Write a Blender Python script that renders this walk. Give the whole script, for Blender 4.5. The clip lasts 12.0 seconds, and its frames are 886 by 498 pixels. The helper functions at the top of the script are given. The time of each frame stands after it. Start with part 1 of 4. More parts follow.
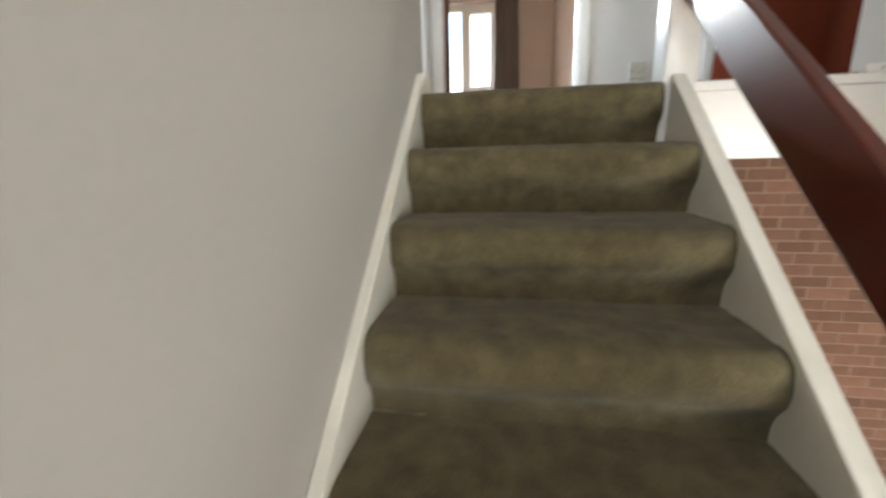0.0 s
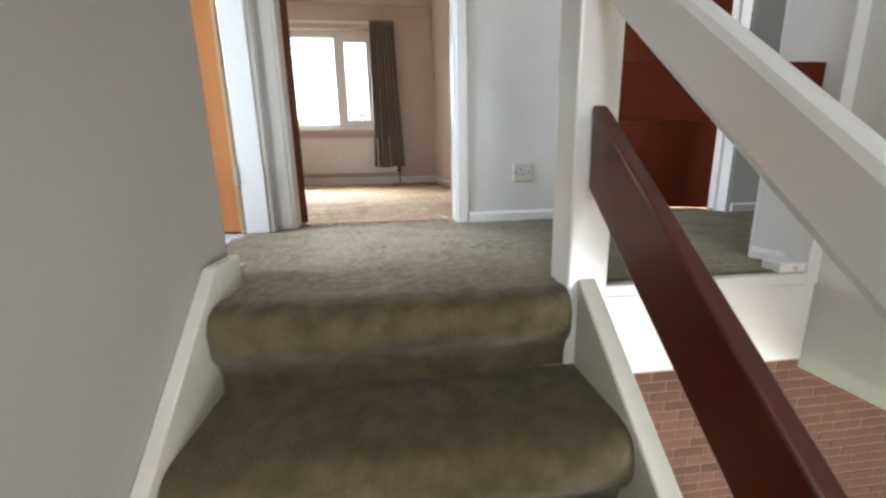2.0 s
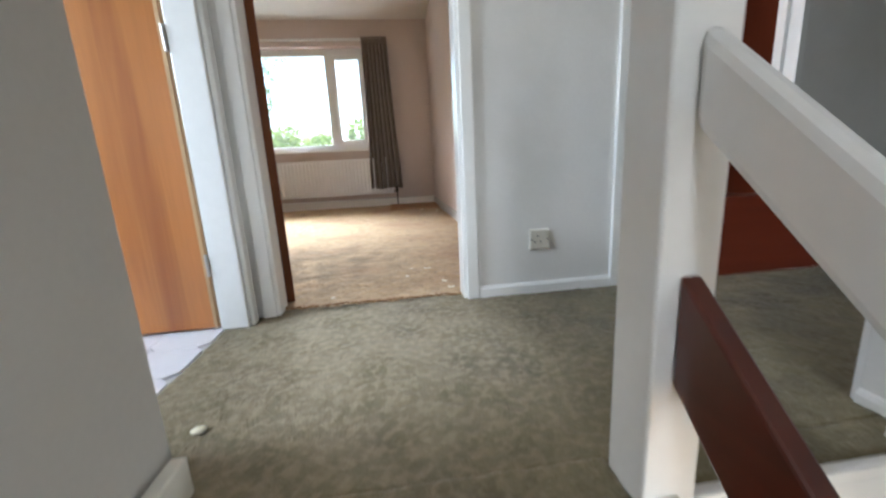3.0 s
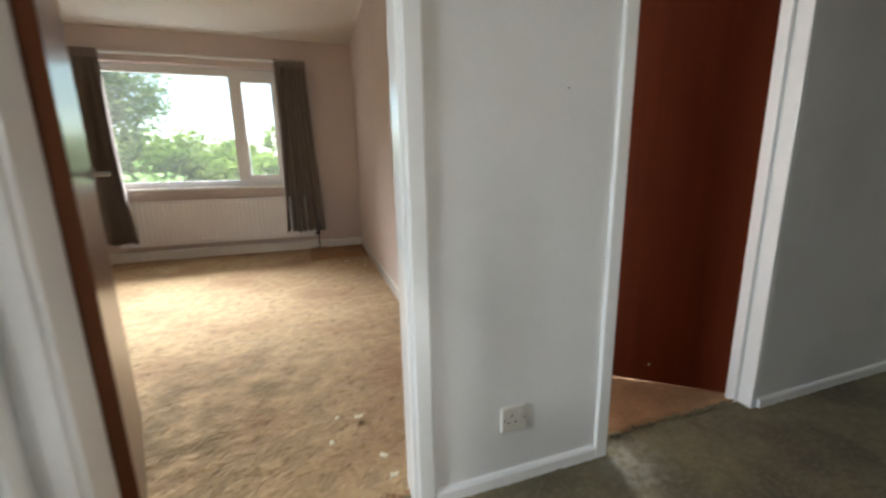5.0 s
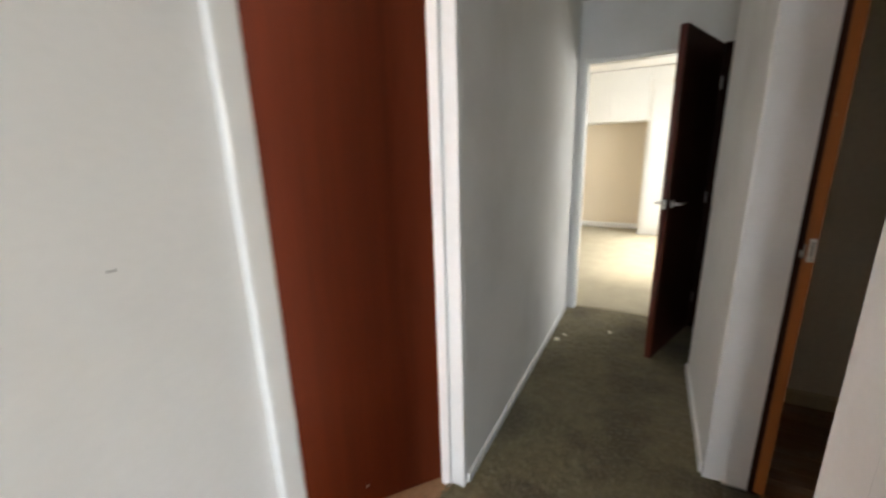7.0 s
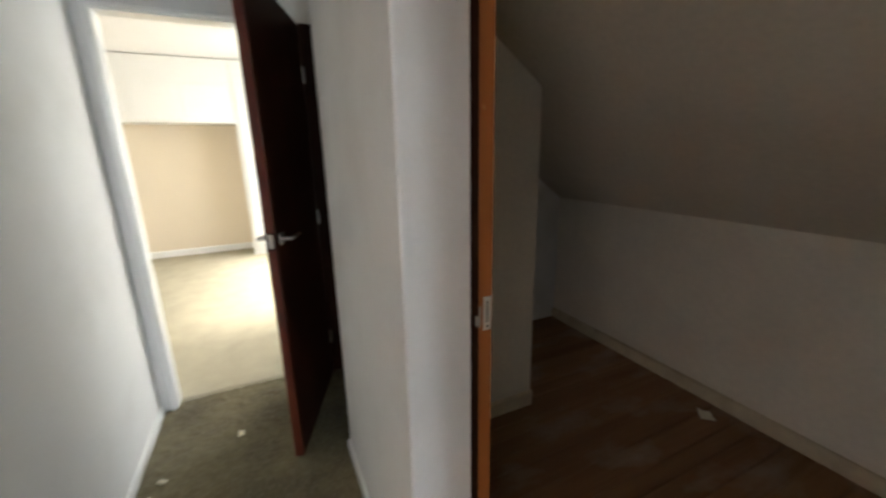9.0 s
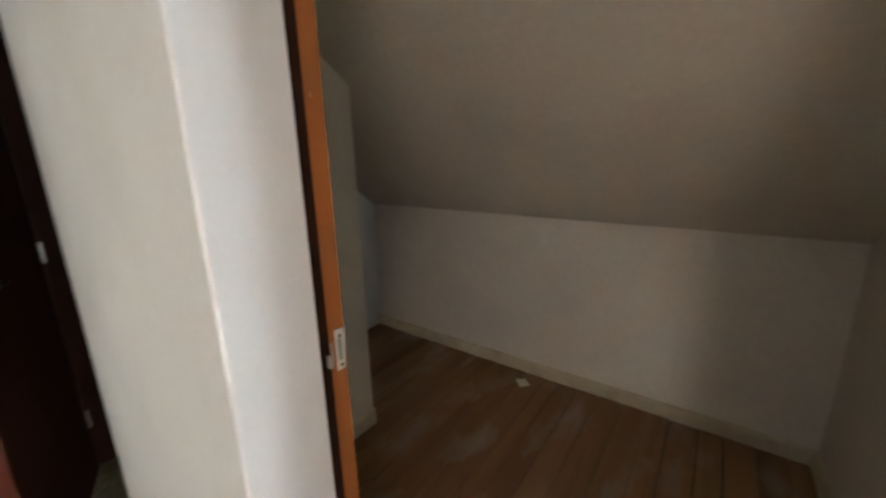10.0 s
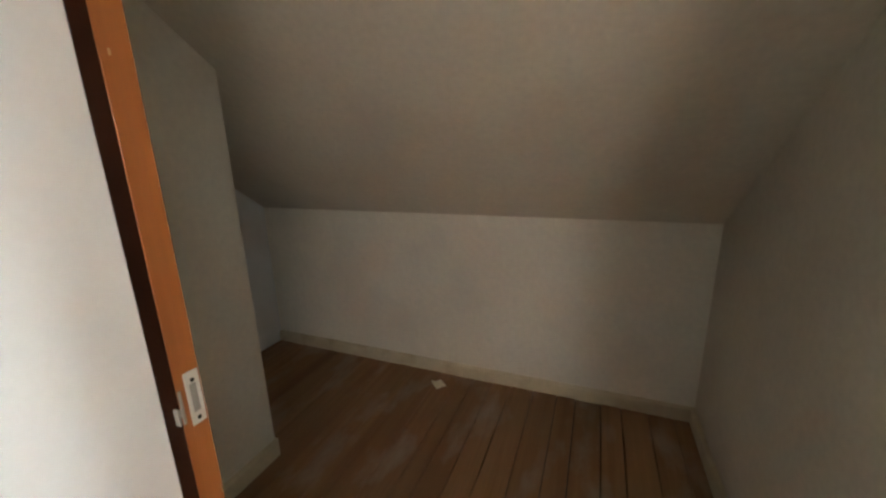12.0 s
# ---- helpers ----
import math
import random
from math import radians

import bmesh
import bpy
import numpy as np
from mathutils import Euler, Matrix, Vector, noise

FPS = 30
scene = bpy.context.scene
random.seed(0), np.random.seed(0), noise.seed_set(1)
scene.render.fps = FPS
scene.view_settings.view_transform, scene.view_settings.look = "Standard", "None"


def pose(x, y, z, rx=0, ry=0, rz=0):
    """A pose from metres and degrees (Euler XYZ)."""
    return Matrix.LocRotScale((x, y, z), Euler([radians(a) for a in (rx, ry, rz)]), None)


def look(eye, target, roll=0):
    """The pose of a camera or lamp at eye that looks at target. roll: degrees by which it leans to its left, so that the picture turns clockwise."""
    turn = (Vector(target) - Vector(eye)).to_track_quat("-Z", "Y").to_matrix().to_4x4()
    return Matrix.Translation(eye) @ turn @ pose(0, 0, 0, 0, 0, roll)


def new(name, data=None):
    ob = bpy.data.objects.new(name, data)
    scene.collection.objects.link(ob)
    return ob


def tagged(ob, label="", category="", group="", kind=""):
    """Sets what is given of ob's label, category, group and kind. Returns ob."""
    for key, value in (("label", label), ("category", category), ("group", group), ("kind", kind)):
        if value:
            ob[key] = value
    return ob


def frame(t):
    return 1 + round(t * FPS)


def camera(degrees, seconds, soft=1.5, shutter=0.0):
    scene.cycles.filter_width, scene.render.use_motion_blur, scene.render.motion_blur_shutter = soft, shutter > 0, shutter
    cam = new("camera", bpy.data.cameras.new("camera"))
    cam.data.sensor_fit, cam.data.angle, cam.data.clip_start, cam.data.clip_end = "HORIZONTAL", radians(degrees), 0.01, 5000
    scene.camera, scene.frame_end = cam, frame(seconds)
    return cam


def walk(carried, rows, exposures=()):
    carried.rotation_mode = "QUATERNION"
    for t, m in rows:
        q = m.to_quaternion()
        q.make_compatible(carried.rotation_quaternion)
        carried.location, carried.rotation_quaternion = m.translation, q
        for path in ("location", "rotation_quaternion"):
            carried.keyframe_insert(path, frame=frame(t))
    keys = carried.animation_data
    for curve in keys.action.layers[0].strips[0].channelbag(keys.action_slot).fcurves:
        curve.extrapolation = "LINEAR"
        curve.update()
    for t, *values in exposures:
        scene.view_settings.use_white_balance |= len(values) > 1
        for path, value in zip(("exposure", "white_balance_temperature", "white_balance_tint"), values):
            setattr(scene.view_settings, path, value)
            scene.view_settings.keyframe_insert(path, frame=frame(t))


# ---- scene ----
cam = camera(98.6, 12.0, soft=2.4, shutter=0.5)
PATH = [
    (0, (0.31, -1.376, -0.228), (-0.003, 0.548, -0.676), -1.3),
    (0.5, (0.363, -1.22, -0.111), (0.379, 0.733, -0.54), -1.6),
    (1, (0.383, -1.065, 0.044), (0.469, 0.887, -0.385), -1.4),
    (1.5, (0.362, -0.933, 0.199), (0.465, 1.019, -0.229), -1.1),
    (2, (0.418, -0.803, 0.277), (0.643, 1.137, -0.153), -1.3),
    (2.5, (0.455, -0.644, 0.426), (0.69, 1.295, -0.001), -1.5),
    (3, (0.435, -0.49, 0.56), (0.663, 1.45, 0.131), -3.0),
    (3.2, (0.436, -0.436, 0.604), (0.661, 1.505, 0.18), -2.0),
    (4.8, (0.461, 0.016, 0.977), (0.96, 1.909, 0.567), -1.3),
    (5, (0.49, 0.071, 1.009), (1.096, 1.933, 0.603), -1.2),
    (5.5, (0.563, 0.208, 1.113), (1.368, 1.997, 0.721), -1.1),
    (6, (0.651, 0.35, 1.166), (1.771, 1.961, 0.782), -1.4),
    (6.5, (0.790, 0.382, 1.342), (2.272, 1.637, 0.862), -1.5),
    (6.7, (0.858, 0.415, 1.352), (2.432, 1.551, 0.864), -1.6),
    (8.3, (1.684, 0.530, 1.362), (3.612, 0.335, 0.878), -1.4),
    (8.5, (1.787, 0.478, 1.356), (3.695, 0.13, 0.868), -1.5),
    (9, (1.977, 0.386, 1.355), (3.733, -0.430, 0.853), -1.2),
    (9.5, (2.074, 0.375, 1.357), (3.583, -0.837, 0.856), -1.0),
    (10, (2.124, 0.366, 1.342), (3.266, -1.204, 0.858), -1.2),
    (10.5, (2.129, 0.353, 1.322), (3.0, -1.382, 0.842), -1.6),
    (11, (2.133, 0.333, 1.313), (2.857, -1.466, 0.826), -1.4),
    (11.5, (2.148, 0.31, 1.323), (2.843, -1.498, 0.826), -1.3),
    (12, (2.152, 0.264, 1.32), (2.886, -1.53, 0.825), -1.6),
]
EXPOSURES = [(0.0, 2.75, 6550, 10), (1.0, 2.8, 6500, 10), (2.0, 2.7, 6250, 10), (3.2, 2.45, 6050, 9), (4.8, 2.2, 6700, 9), (5.5, 2.2, 6050, 7), (6.0, 2.15, 6050, 6), (6.5, 2.7, 6550, 12), (6.7, 2.8, 6650, 12), (8.3, 3.35, 6500, 9), (9.0, 3.2, 6500, 10), (9.5, 3.0, 6500, 11), (10.0, 4.1, 6500, 9), (10.5, 4.45, 6450, 7), (12.0, 4.45, 6700, 7)]
walk(cam, [(t, look(e, g, r)) for t, e, g, r in PATH], EXPOSURES)

# ---- world, sun, window lamps and a stair fill ----
world = bpy.data.worlds.new("sky_world")
scene.world = world
world.use_nodes = True
_wn = world.node_tree.nodes
_sky = _wn.new("ShaderNodeTexSky")
_sky.sky_type = "NISHITA"
_sky.sun_disc = False
_sky.sun_elevation = radians(42)
_sky.sun_rotation = radians(170)
_sky.air_density, _sky.dust_density = 1.2, 2.5
_wn["Background"].inputs["Strength"].default_value = 0.15
world.node_tree.links.new(_sky.outputs[0], _wn["Background"].inputs[0])

sun_data = bpy.data.lights.new("sun", "SUN")
sun_data.energy, sun_data.angle, sun_data.color = 2.5, radians(12), (1.0, 0.95, 0.87)
sun = new("sun", sun_data)
sun.matrix_world = look((0.6, -9, 8.1), (0, 0, 0))


def window_lamp(name, place, target, w, h, watts, colour=(0.93, 0.97, 1.0)):
    d = bpy.data.lights.new(name, "AREA")
    d.shape, d.size, d.size_y, d.energy, d.color = "RECTANGLE", w, h, watts, colour
    ob = new(name, d)
    ob.matrix_world = look(place, target)
    return ob


window_lamp("bathroom_window_light", (-2.27, 0.22, 1.45), (0, 0.55, 0.3), 0.8, 1.0, 6.3, (0.80, 0.90, 1.0)).data.spread = radians(115)
window_lamp("small_bedroom_window_light", (2.2, 4.34, 1.58), (1.9, 0, 0.6), 1.2, 1.1, 50, (0.85, 0.93, 1.0))
window_lamp("end_bedroom_window_light", (6.50, -1.29, 1.4), (6.3, 2, 1.0), 2.2, 1.3, 11.5).data.spread = radians(125)
window_lamp("living_room_window_light", (3.2, -4.34, -1.3), (2.6, 0, -1.2), 2.4, 1.3, 32)
window_lamp("bedroom_sky_light", (-0.8, 16.0, 7.7), (-0.8, 5.5, 1.5), 11.0, 4.6, 4000)
# Added fill: an unseen window invented behind the stairs brightens steps and handrail.
window_lamp("stair_fill_light", (0.40, -3.34, 1.65), (0.50, 0, 0.5), 0.64, 0.8, 3.6, (0.90, 0.95, 1.0))


# ---- materials ----
def mat(name, base, rough=0.6, vary=0.12, scale=6.0, fine=60.0, bump=0.05, metal=0.0, spec=0.5, stretch=(1, 1, 1), stain=None, bump_dist=0.004, random_amt=0.0, stain_scale=1.2, stain_lo=0.48, stain_hi=0.72, coat=0.0, sheen=0.0):
    m = bpy.data.materials.new(name)
    m.use_nodes = True
    nt = m.node_tree
    n, l = nt.nodes, nt.links
    bsdf = n["Principled BSDF"]
    tc = n.new("ShaderNodeTexCoord")
    mp = n.new("ShaderNodeMapping")
    mp.inputs["Scale"].default_value = stretch
    geo = n.new("ShaderNodeNewGeometry")
    l.new(geo.outputs["Position"], mp.inputs[0])
    big = n.new("ShaderNodeTexNoise")
    big.inputs["Scale"].default_value, big.inputs["Detail"].default_value = scale, 4
    small = n.new("ShaderNodeTexNoise")
    small.inputs["Scale"].default_value, small.inputs["Detail"].default_value = fine, 3
    l.new(mp.outputs[0], big.inputs[0])
    l.new(mp.outputs[0], small.inputs[0])
    mix = n.new("ShaderNodeMath")
    mix.operation = "MULTIPLY_ADD"
    l.new(big.outputs[0], mix.inputs[0])
    mix.inputs[1].default_value = 0.6
    half = n.new("ShaderNodeMath")
    half.operation = "MULTIPLY"
    l.new(small.outputs[0], half.inputs[0])
    half.inputs[1].default_value = 0.4
    l.new(half.outputs[0], mix.inputs[2])
    ramp = n.new("ShaderNodeMapRange")
    ramp.inputs[1].default_value, ramp.inputs[2].default_value = 0.3, 0.7
    ramp.inputs[3].default_value, ramp.inputs[4].default_value = 1 - vary, 1 + vary
    l.new(mix.outputs[0], ramp.inputs[0])
    col = n.new("ShaderNodeVectorMath")
    col.operation = "SCALE"
    col.inputs[0].default_value = base[:3]
    l.new(ramp.outputs[0], col.inputs["Scale"])
    out = col.outputs[0]
    if random_amt:
        info = n.new("ShaderNodeObjectInfo")
        rr = n.new("ShaderNodeMapRange")
        rr.inputs[3].default_value, rr.inputs[4].default_value = 1 - random_amt, 1 + random_amt
        l.new(info.outputs["Random"], rr.inputs[0])
        c2 = n.new("ShaderNodeVectorMath")
        c2.operation = "SCALE"
        l.new(out, c2.inputs[0])
        l.new(rr.outputs[0], c2.inputs["Scale"])
        out = c2.outputs[0]
    if stain:
        st = n.new("ShaderNodeTexNoise")
        st.inputs["Scale"].default_value, st.inputs["Detail"].default_value = stain_scale, 6
        l.new(geo.outputs["Position"], st.inputs[0])
        sr = n.new("ShaderNodeMapRange")
        sr.inputs[1].default_value, sr.inputs[2].default_value = stain_lo, stain_hi
        l.new(st.outputs[0], sr.inputs[0])
        mc = n.new("ShaderNodeMix")
        mc.data_type = "RGBA"
        l.new(sr.outputs[0], mc.inputs[0])
        l.new(out, mc.inputs[6])
        mc.inputs[7].default_value = (*stain, 1)
        out = mc.outputs[2]
    l.new(out, bsdf.inputs["Base Color"])
    bsdf.inputs["Roughness"].default_value = rough
    bsdf.inputs["Metallic"].default_value = metal
    bsdf.inputs["Specular IOR Level"].default_value = spec
    bsdf.inputs["Coat Weight"].default_value = coat
    bsdf.inputs["Coat Roughness"].default_value = 0.12
    bsdf.inputs["Sheen Weight"].default_value = sheen
    if bump:
        b = n.new("ShaderNodeBump")
        b.inputs["Strength"].default_value, b.inputs["Distance"].default_value = min(1.0, bump * 5), bump_dist
        l.new(mix.outputs[0], b.inputs["Height"])
        l.new(b.outputs[0], bsdf.inputs["Normal"])
    return m


def wood_mat(name, base, dark, rough=0.35, axis="z", scale=1.0, coat=0.3, random_amt=0.0):
    """Veneer: long streaks along an axis, finer pores across."""
    s = {"x": (0.6, 14, 14), "y": (14, 0.6, 14), "z": (14, 14, 0.6)}[axis]
    m = mat(name, base, rough, 0.12, 1.2 * scale, 9 * scale, 0.02, stretch=s, stain=dark, stain_scale=1.0, coat=coat, bump_dist=0.001, random_amt=random_amt)
    n, l = m.node_tree.nodes, m.node_tree.links
    mp = [k for k in n if k.type == "MAPPING"][0]
    st = [k for k in n if k.type == "TEX_NOISE"][2]
    st.inputs["Distortion"].default_value = 0.6
    n["Principled BSDF"].inputs["Specular IOR Level"].default_value = 0.14 if coat == 0 else 0.5
    l.new(mp.outputs[0], st.inputs[0])
    return m


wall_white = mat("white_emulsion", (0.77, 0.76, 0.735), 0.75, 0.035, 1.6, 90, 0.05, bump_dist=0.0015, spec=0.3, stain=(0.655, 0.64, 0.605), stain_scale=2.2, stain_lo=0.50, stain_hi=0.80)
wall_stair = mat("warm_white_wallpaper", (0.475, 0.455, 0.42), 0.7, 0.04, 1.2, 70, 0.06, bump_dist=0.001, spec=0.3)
wall_pink = mat("pink_beige_emulsion", (0.63, 0.545, 0.515), 0.75, 0.04, 1.5, 80, 0.03, bump_dist=0.001, spec=0.3)
wall_cream = mat("cream_emulsion", (0.77, 0.67, 0.53), 0.75, 0.04, 1.5, 80, 0.03, bump_dist=0.001, spec=0.3)
# One plaster in two tones: slope and sides painted shaded, knee and return lit.
wall_eaves = mat("aged_plaster_shaded", (0.68, 0.61, 0.50), 0.8, 0.09, 1.3, 45, 0.08, bump_dist=0.002, spec=0.25, stain=(0.56, 0.49, 0.41), stain_scale=1.6, stain_lo=0.5, stain_hi=0.85)
wall_knee = mat("aged_plaster_lit", (0.80, 0.745, 0.64), 0.8, 0.08, 1.3, 45, 0.08, bump_dist=0.002, spec=0.25, stain=(0.66, 0.60, 0.52), stain_scale=1.6, stain_lo=0.52, stain_hi=0.85)
ceiling_white = mat("ceiling_white", (0.76, 0.73, 0.69), 0.85, 0.04, 2, 60, 0.05, spec=0.2)
gloss_white = mat("white_gloss_paint", (0.86, 0.855, 0.83), 0.22, 0.03, 2.5, 40, 0.02, bump_dist=0.001)
cream_gloss = mat("cream_gloss_paint", (0.76, 0.73, 0.64), 0.38, 0.05, 3, 40, 0.03, bump_dist=0.001, stain=(0.60, 0.54, 0.42), stain_scale=5, stain_lo=0.62, stain_hi=0.9)
old_gloss = mat("yellowed_gloss_paint", (0.62, 0.53, 0.37), 0.45, 0.10, 4, 40, 0.05, bump_dist=0.001, stain=(0.42, 0.31, 0.19), stain_scale=6, stain_lo=0.5, stain_hi=0.8)
carpet_stair = mat("worn_olive_stair_carpet", (0.150, 0.121, 0.064), 0.95, 0.22, 14, 150, 0.2, spec=0.1, bump_dist=0.010, stain=(0.074, 0.059, 0.033), stain_scale=20.0, stain_lo=0.38, stain_hi=0.80, sheen=0.15)
carpet_olive = mat("olive_pile_carpet", (0.165, 0.137, 0.074), 0.95, 0.26, 18, 150, 0.2, spec=0.1, bump_dist=0.012, stain=(0.105, 0.087, 0.050), stain_scale=3.2, stain_lo=0.47, stain_hi=0.64, sheen=0.12)
carpet_tan = mat("tan_pile_carpet", (0.50, 0.345, 0.185), 0.95, 0.28, 14, 50, 0.2, spec=0.1, bump_dist=0.034, stain=(0.36, 0.205, 0.10), stain_scale=1.7, stain_lo=0.46, stain_hi=0.72, sheen=0.2)


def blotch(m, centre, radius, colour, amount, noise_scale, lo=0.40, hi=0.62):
    """A worn, dirty or painted-light area of a floor covering, broken up by noise."""
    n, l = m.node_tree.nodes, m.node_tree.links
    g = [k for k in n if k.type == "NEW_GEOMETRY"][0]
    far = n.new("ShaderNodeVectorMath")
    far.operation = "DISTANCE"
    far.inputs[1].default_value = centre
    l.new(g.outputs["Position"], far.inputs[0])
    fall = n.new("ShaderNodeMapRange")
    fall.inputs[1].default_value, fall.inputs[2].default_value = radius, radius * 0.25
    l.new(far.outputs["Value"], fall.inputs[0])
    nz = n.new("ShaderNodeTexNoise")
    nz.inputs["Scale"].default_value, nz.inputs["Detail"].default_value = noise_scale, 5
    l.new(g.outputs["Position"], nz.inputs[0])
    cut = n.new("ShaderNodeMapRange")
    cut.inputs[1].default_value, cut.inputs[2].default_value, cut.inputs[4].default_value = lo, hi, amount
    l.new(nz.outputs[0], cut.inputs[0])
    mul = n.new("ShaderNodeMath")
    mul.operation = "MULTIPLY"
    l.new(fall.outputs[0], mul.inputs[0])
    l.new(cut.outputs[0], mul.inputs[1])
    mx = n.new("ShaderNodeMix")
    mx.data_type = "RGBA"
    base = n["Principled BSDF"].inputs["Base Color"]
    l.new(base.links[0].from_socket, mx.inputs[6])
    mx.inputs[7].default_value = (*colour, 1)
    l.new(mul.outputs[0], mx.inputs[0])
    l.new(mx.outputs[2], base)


blotch(carpet_tan, (-0.05, 1.80, 0), 0.80, (0.17, 0.115, 0.05), 0.8, 6.0)
blotch(carpet_tan, (0.45, 4.9, 0), 0.9, (0.30, 0.15, 0.075), 0.7, 3.0)
blotch(carpet_olive, (1.46, 0.98, 0), 0.16, (0.30, 0.28, 0.235), 0.8, 22.0)
# Doorway light on the landing, painted in as two pale patches.
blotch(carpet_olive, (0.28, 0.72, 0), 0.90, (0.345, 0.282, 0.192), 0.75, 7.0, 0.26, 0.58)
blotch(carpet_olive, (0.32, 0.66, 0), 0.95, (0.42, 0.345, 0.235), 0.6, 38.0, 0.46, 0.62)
blotch(carpet_tan, (-0.5, 3.0, 0), 60, (0.21, 0.125, 0.058), 0.6, 20.0, 0.56, 0.68)
blotch(carpet_olive, (1.5, 0.5, 0), 60, (0.27, 0.228, 0.155), 0.35, 60.0, 0.50, 0.66)
carpet_patch_mat = mat("orange_tan_carpet", (0.34, 0.195, 0.105), 0.95, 0.25, 9, 45, 0.2, spec=0.1, bump_dist=0.014)
carpet_cream = mat("cream_pile_carpet", (0.41, 0.37, 0.275), 0.95, 0.12, 6, 120, 0.2, spec=0.1, bump_dist=0.005)
door_red = wood_mat("red_mahogany_veneer", (0.115, 0.0200, 0.0055), (0.092, 0.0160, 0.0046), 0.55, "z", coat=0.0)
door_red_gloss = wood_mat("red_mahogany_varnish", (0.135, 0.036, 0.010), (0.10, 0.025, 0.007), 0.35, "z", coat=0.35)
door_dark = wood_mat("dark_brown_veneer", (0.034, 0.0100, 0.0045), (0.024, 0.0075, 0.0035), 0.5, "z", coat=0.0)
board_red = wood_mat("red_varnished_board", (0.096, 0.0135, 0.0050), (0.070, 0.0098, 0.0038), 0.3, "y", coat=0.5)
board_red_x = wood_mat("red_varnished_rail", (0.098, 0.0150, 0.0045), (0.080, 0.0118, 0.004), 0.5, "x", coat=0.0)
door_edge = wood_mat("red_brown_door_edge", (0.115, 0.036, 0.013), (0.085, 0.025, 0.009), 0.6, "z", coat=0.0)
door_orange = wood_mat("orange_varnished_ply", (0.45, 0.165, 0.038), (0.30, 0.092, 0.019), 0.3, "z", coat=0.3)
jamb_orange = wood_mat("orange_brown_softwood", (0.40, 0.135, 0.035), (0.30, 0.095, 0.025), 0.4, "z", coat=0.15)
edge_wood = mat("raw_timber_edge", (0.50, 0.33, 0.17), 0.6, 0.15, 8, 60, 0.05)
plank_mat = wood_mat("dusty_floorboard", (0.31, 0.166, 0.082), (0.225, 0.116, 0.056), 0.7, "y", coat=0.0, random_amt=0.15)
_n, _l = plank_mat.node_tree.nodes, plank_mat.node_tree.links
_geo = [k for k in _n if k.type == "NEW_GEOMETRY"][0]
_mp = _n.new("ShaderNodeMapping")
_mp.inputs["Scale"].default_value = (3.4, 1.6, 1)
_l.new(_geo.outputs["Position"], _mp.inputs[0])
_dust = _n.new("ShaderNodeTexNoise")
_dust.inputs["Scale"].default_value, _dust.inputs["Detail"].default_value = 1.6, 8
_l.new(_mp.outputs[0], _dust.inputs[0])
_r = _n.new("ShaderNodeMapRange")
_r.inputs[1].default_value, _r.inputs[2].default_value, _r.inputs[4].default_value = 0.52, 0.68, 0.5
_l.new(_dust.outputs[0], _r.inputs[0])
_mx = _n.new("ShaderNodeMix")
_mx.data_type = "RGBA"
_b = _n["Principled BSDF"].inputs["Base Color"]
_l.new(_b.links[0].from_socket, _mx.inputs[6])
_mx.inputs[7].default_value = (0.44, 0.37, 0.30, 1)
_l.new(_r.outputs[0], _mx.inputs[0])
_l.new(_mx.outputs[2], _b)
brick_mat = mat("brown_red_brick", (0.165, 0.090, 0.064), 0.85, 0.16, 14, 120, 0.15, spec=0.25, random_amt=0.2)
mortar_mat = mat("pale_mortar", (0.27, 0.185, 0.142), 0.9, 0.12, 12, 120, 0.15, spec=0.2)
steel = mat("satin_metal", (0.62, 0.60, 0.57), 0.32, 0.06, 20, 80, 0.0, metal=1.0)
painted_metal = mat("off_white_painted_metal", (0.70, 0.68, 0.62), 0.4, 0.05, 12, 60, 0.03)
black_hole = mat("dark_recess", (0.02, 0.018, 0.016), 0.8, 0.1, 10, 40, 0.0)
plastic = mat("ivory_plastic", (0.68, 0.65, 0.57), 0.35, 0.03, 6, 60, 0.0)
upvc = mat("white_upvc", (0.80, 0.81, 0.82), 0.3, 0.02, 4, 40, 0.0)
rad_white = mat("radiator_enamel", (0.86, 0.87, 0.90), 0.35, 0.03, 4, 40, 0.0)
curtain_mat = mat("taupe_curtain_cloth", (0.215, 0.168, 0.142), 0.9, 0.12, 4, 240, 0.1, spec=0.1, sheen=0.3, stretch=(6, 6, 0.5))
tile_mat = mat("white_floor_tile", (0.74, 0.74, 0.78), 0.25, 0.04, 5, 40, 0.02, random_amt=0.03)
tile_grey = mat("grey_tile_inset", (0.42, 0.42, 0.47), 0.3, 0.06, 8, 40, 0.02)
grout = mat("light_grout", (0.60, 0.60, 0.62), 0.9, 0.08, 10, 60, 0.1)
paper_mat = mat("scrap_paper", (0.80, 0.75, 0.57), 0.8, 0.06, 20, 80, 0.05)
bark = mat("tree_bark", (0.09, 0.075, 0.06), 0.9, 0.25, 6, 30, 0.2)
grass_mat = mat("rough_grass", (0.075, 0.115, 0.03), 0.9, 0.3, 0.4, 6, 0.1, stain=(0.11, 0.12, 0.045), stain_scale=0.15)
slot_grey = mat("tarnished_grey_metal", (0.36, 0.35, 0.31), 0.5, 0.15, 30, 90, 0.05)
cup_white = mat("white_melamine", (0.80, 0.79, 0.75), 0.4, 0.02, 3, 40, 0.0)
amber = mat("amber_shade_fabric", (0.72, 0.46, 0.16), 0.7, 0.08, 10, 60, 0.05)


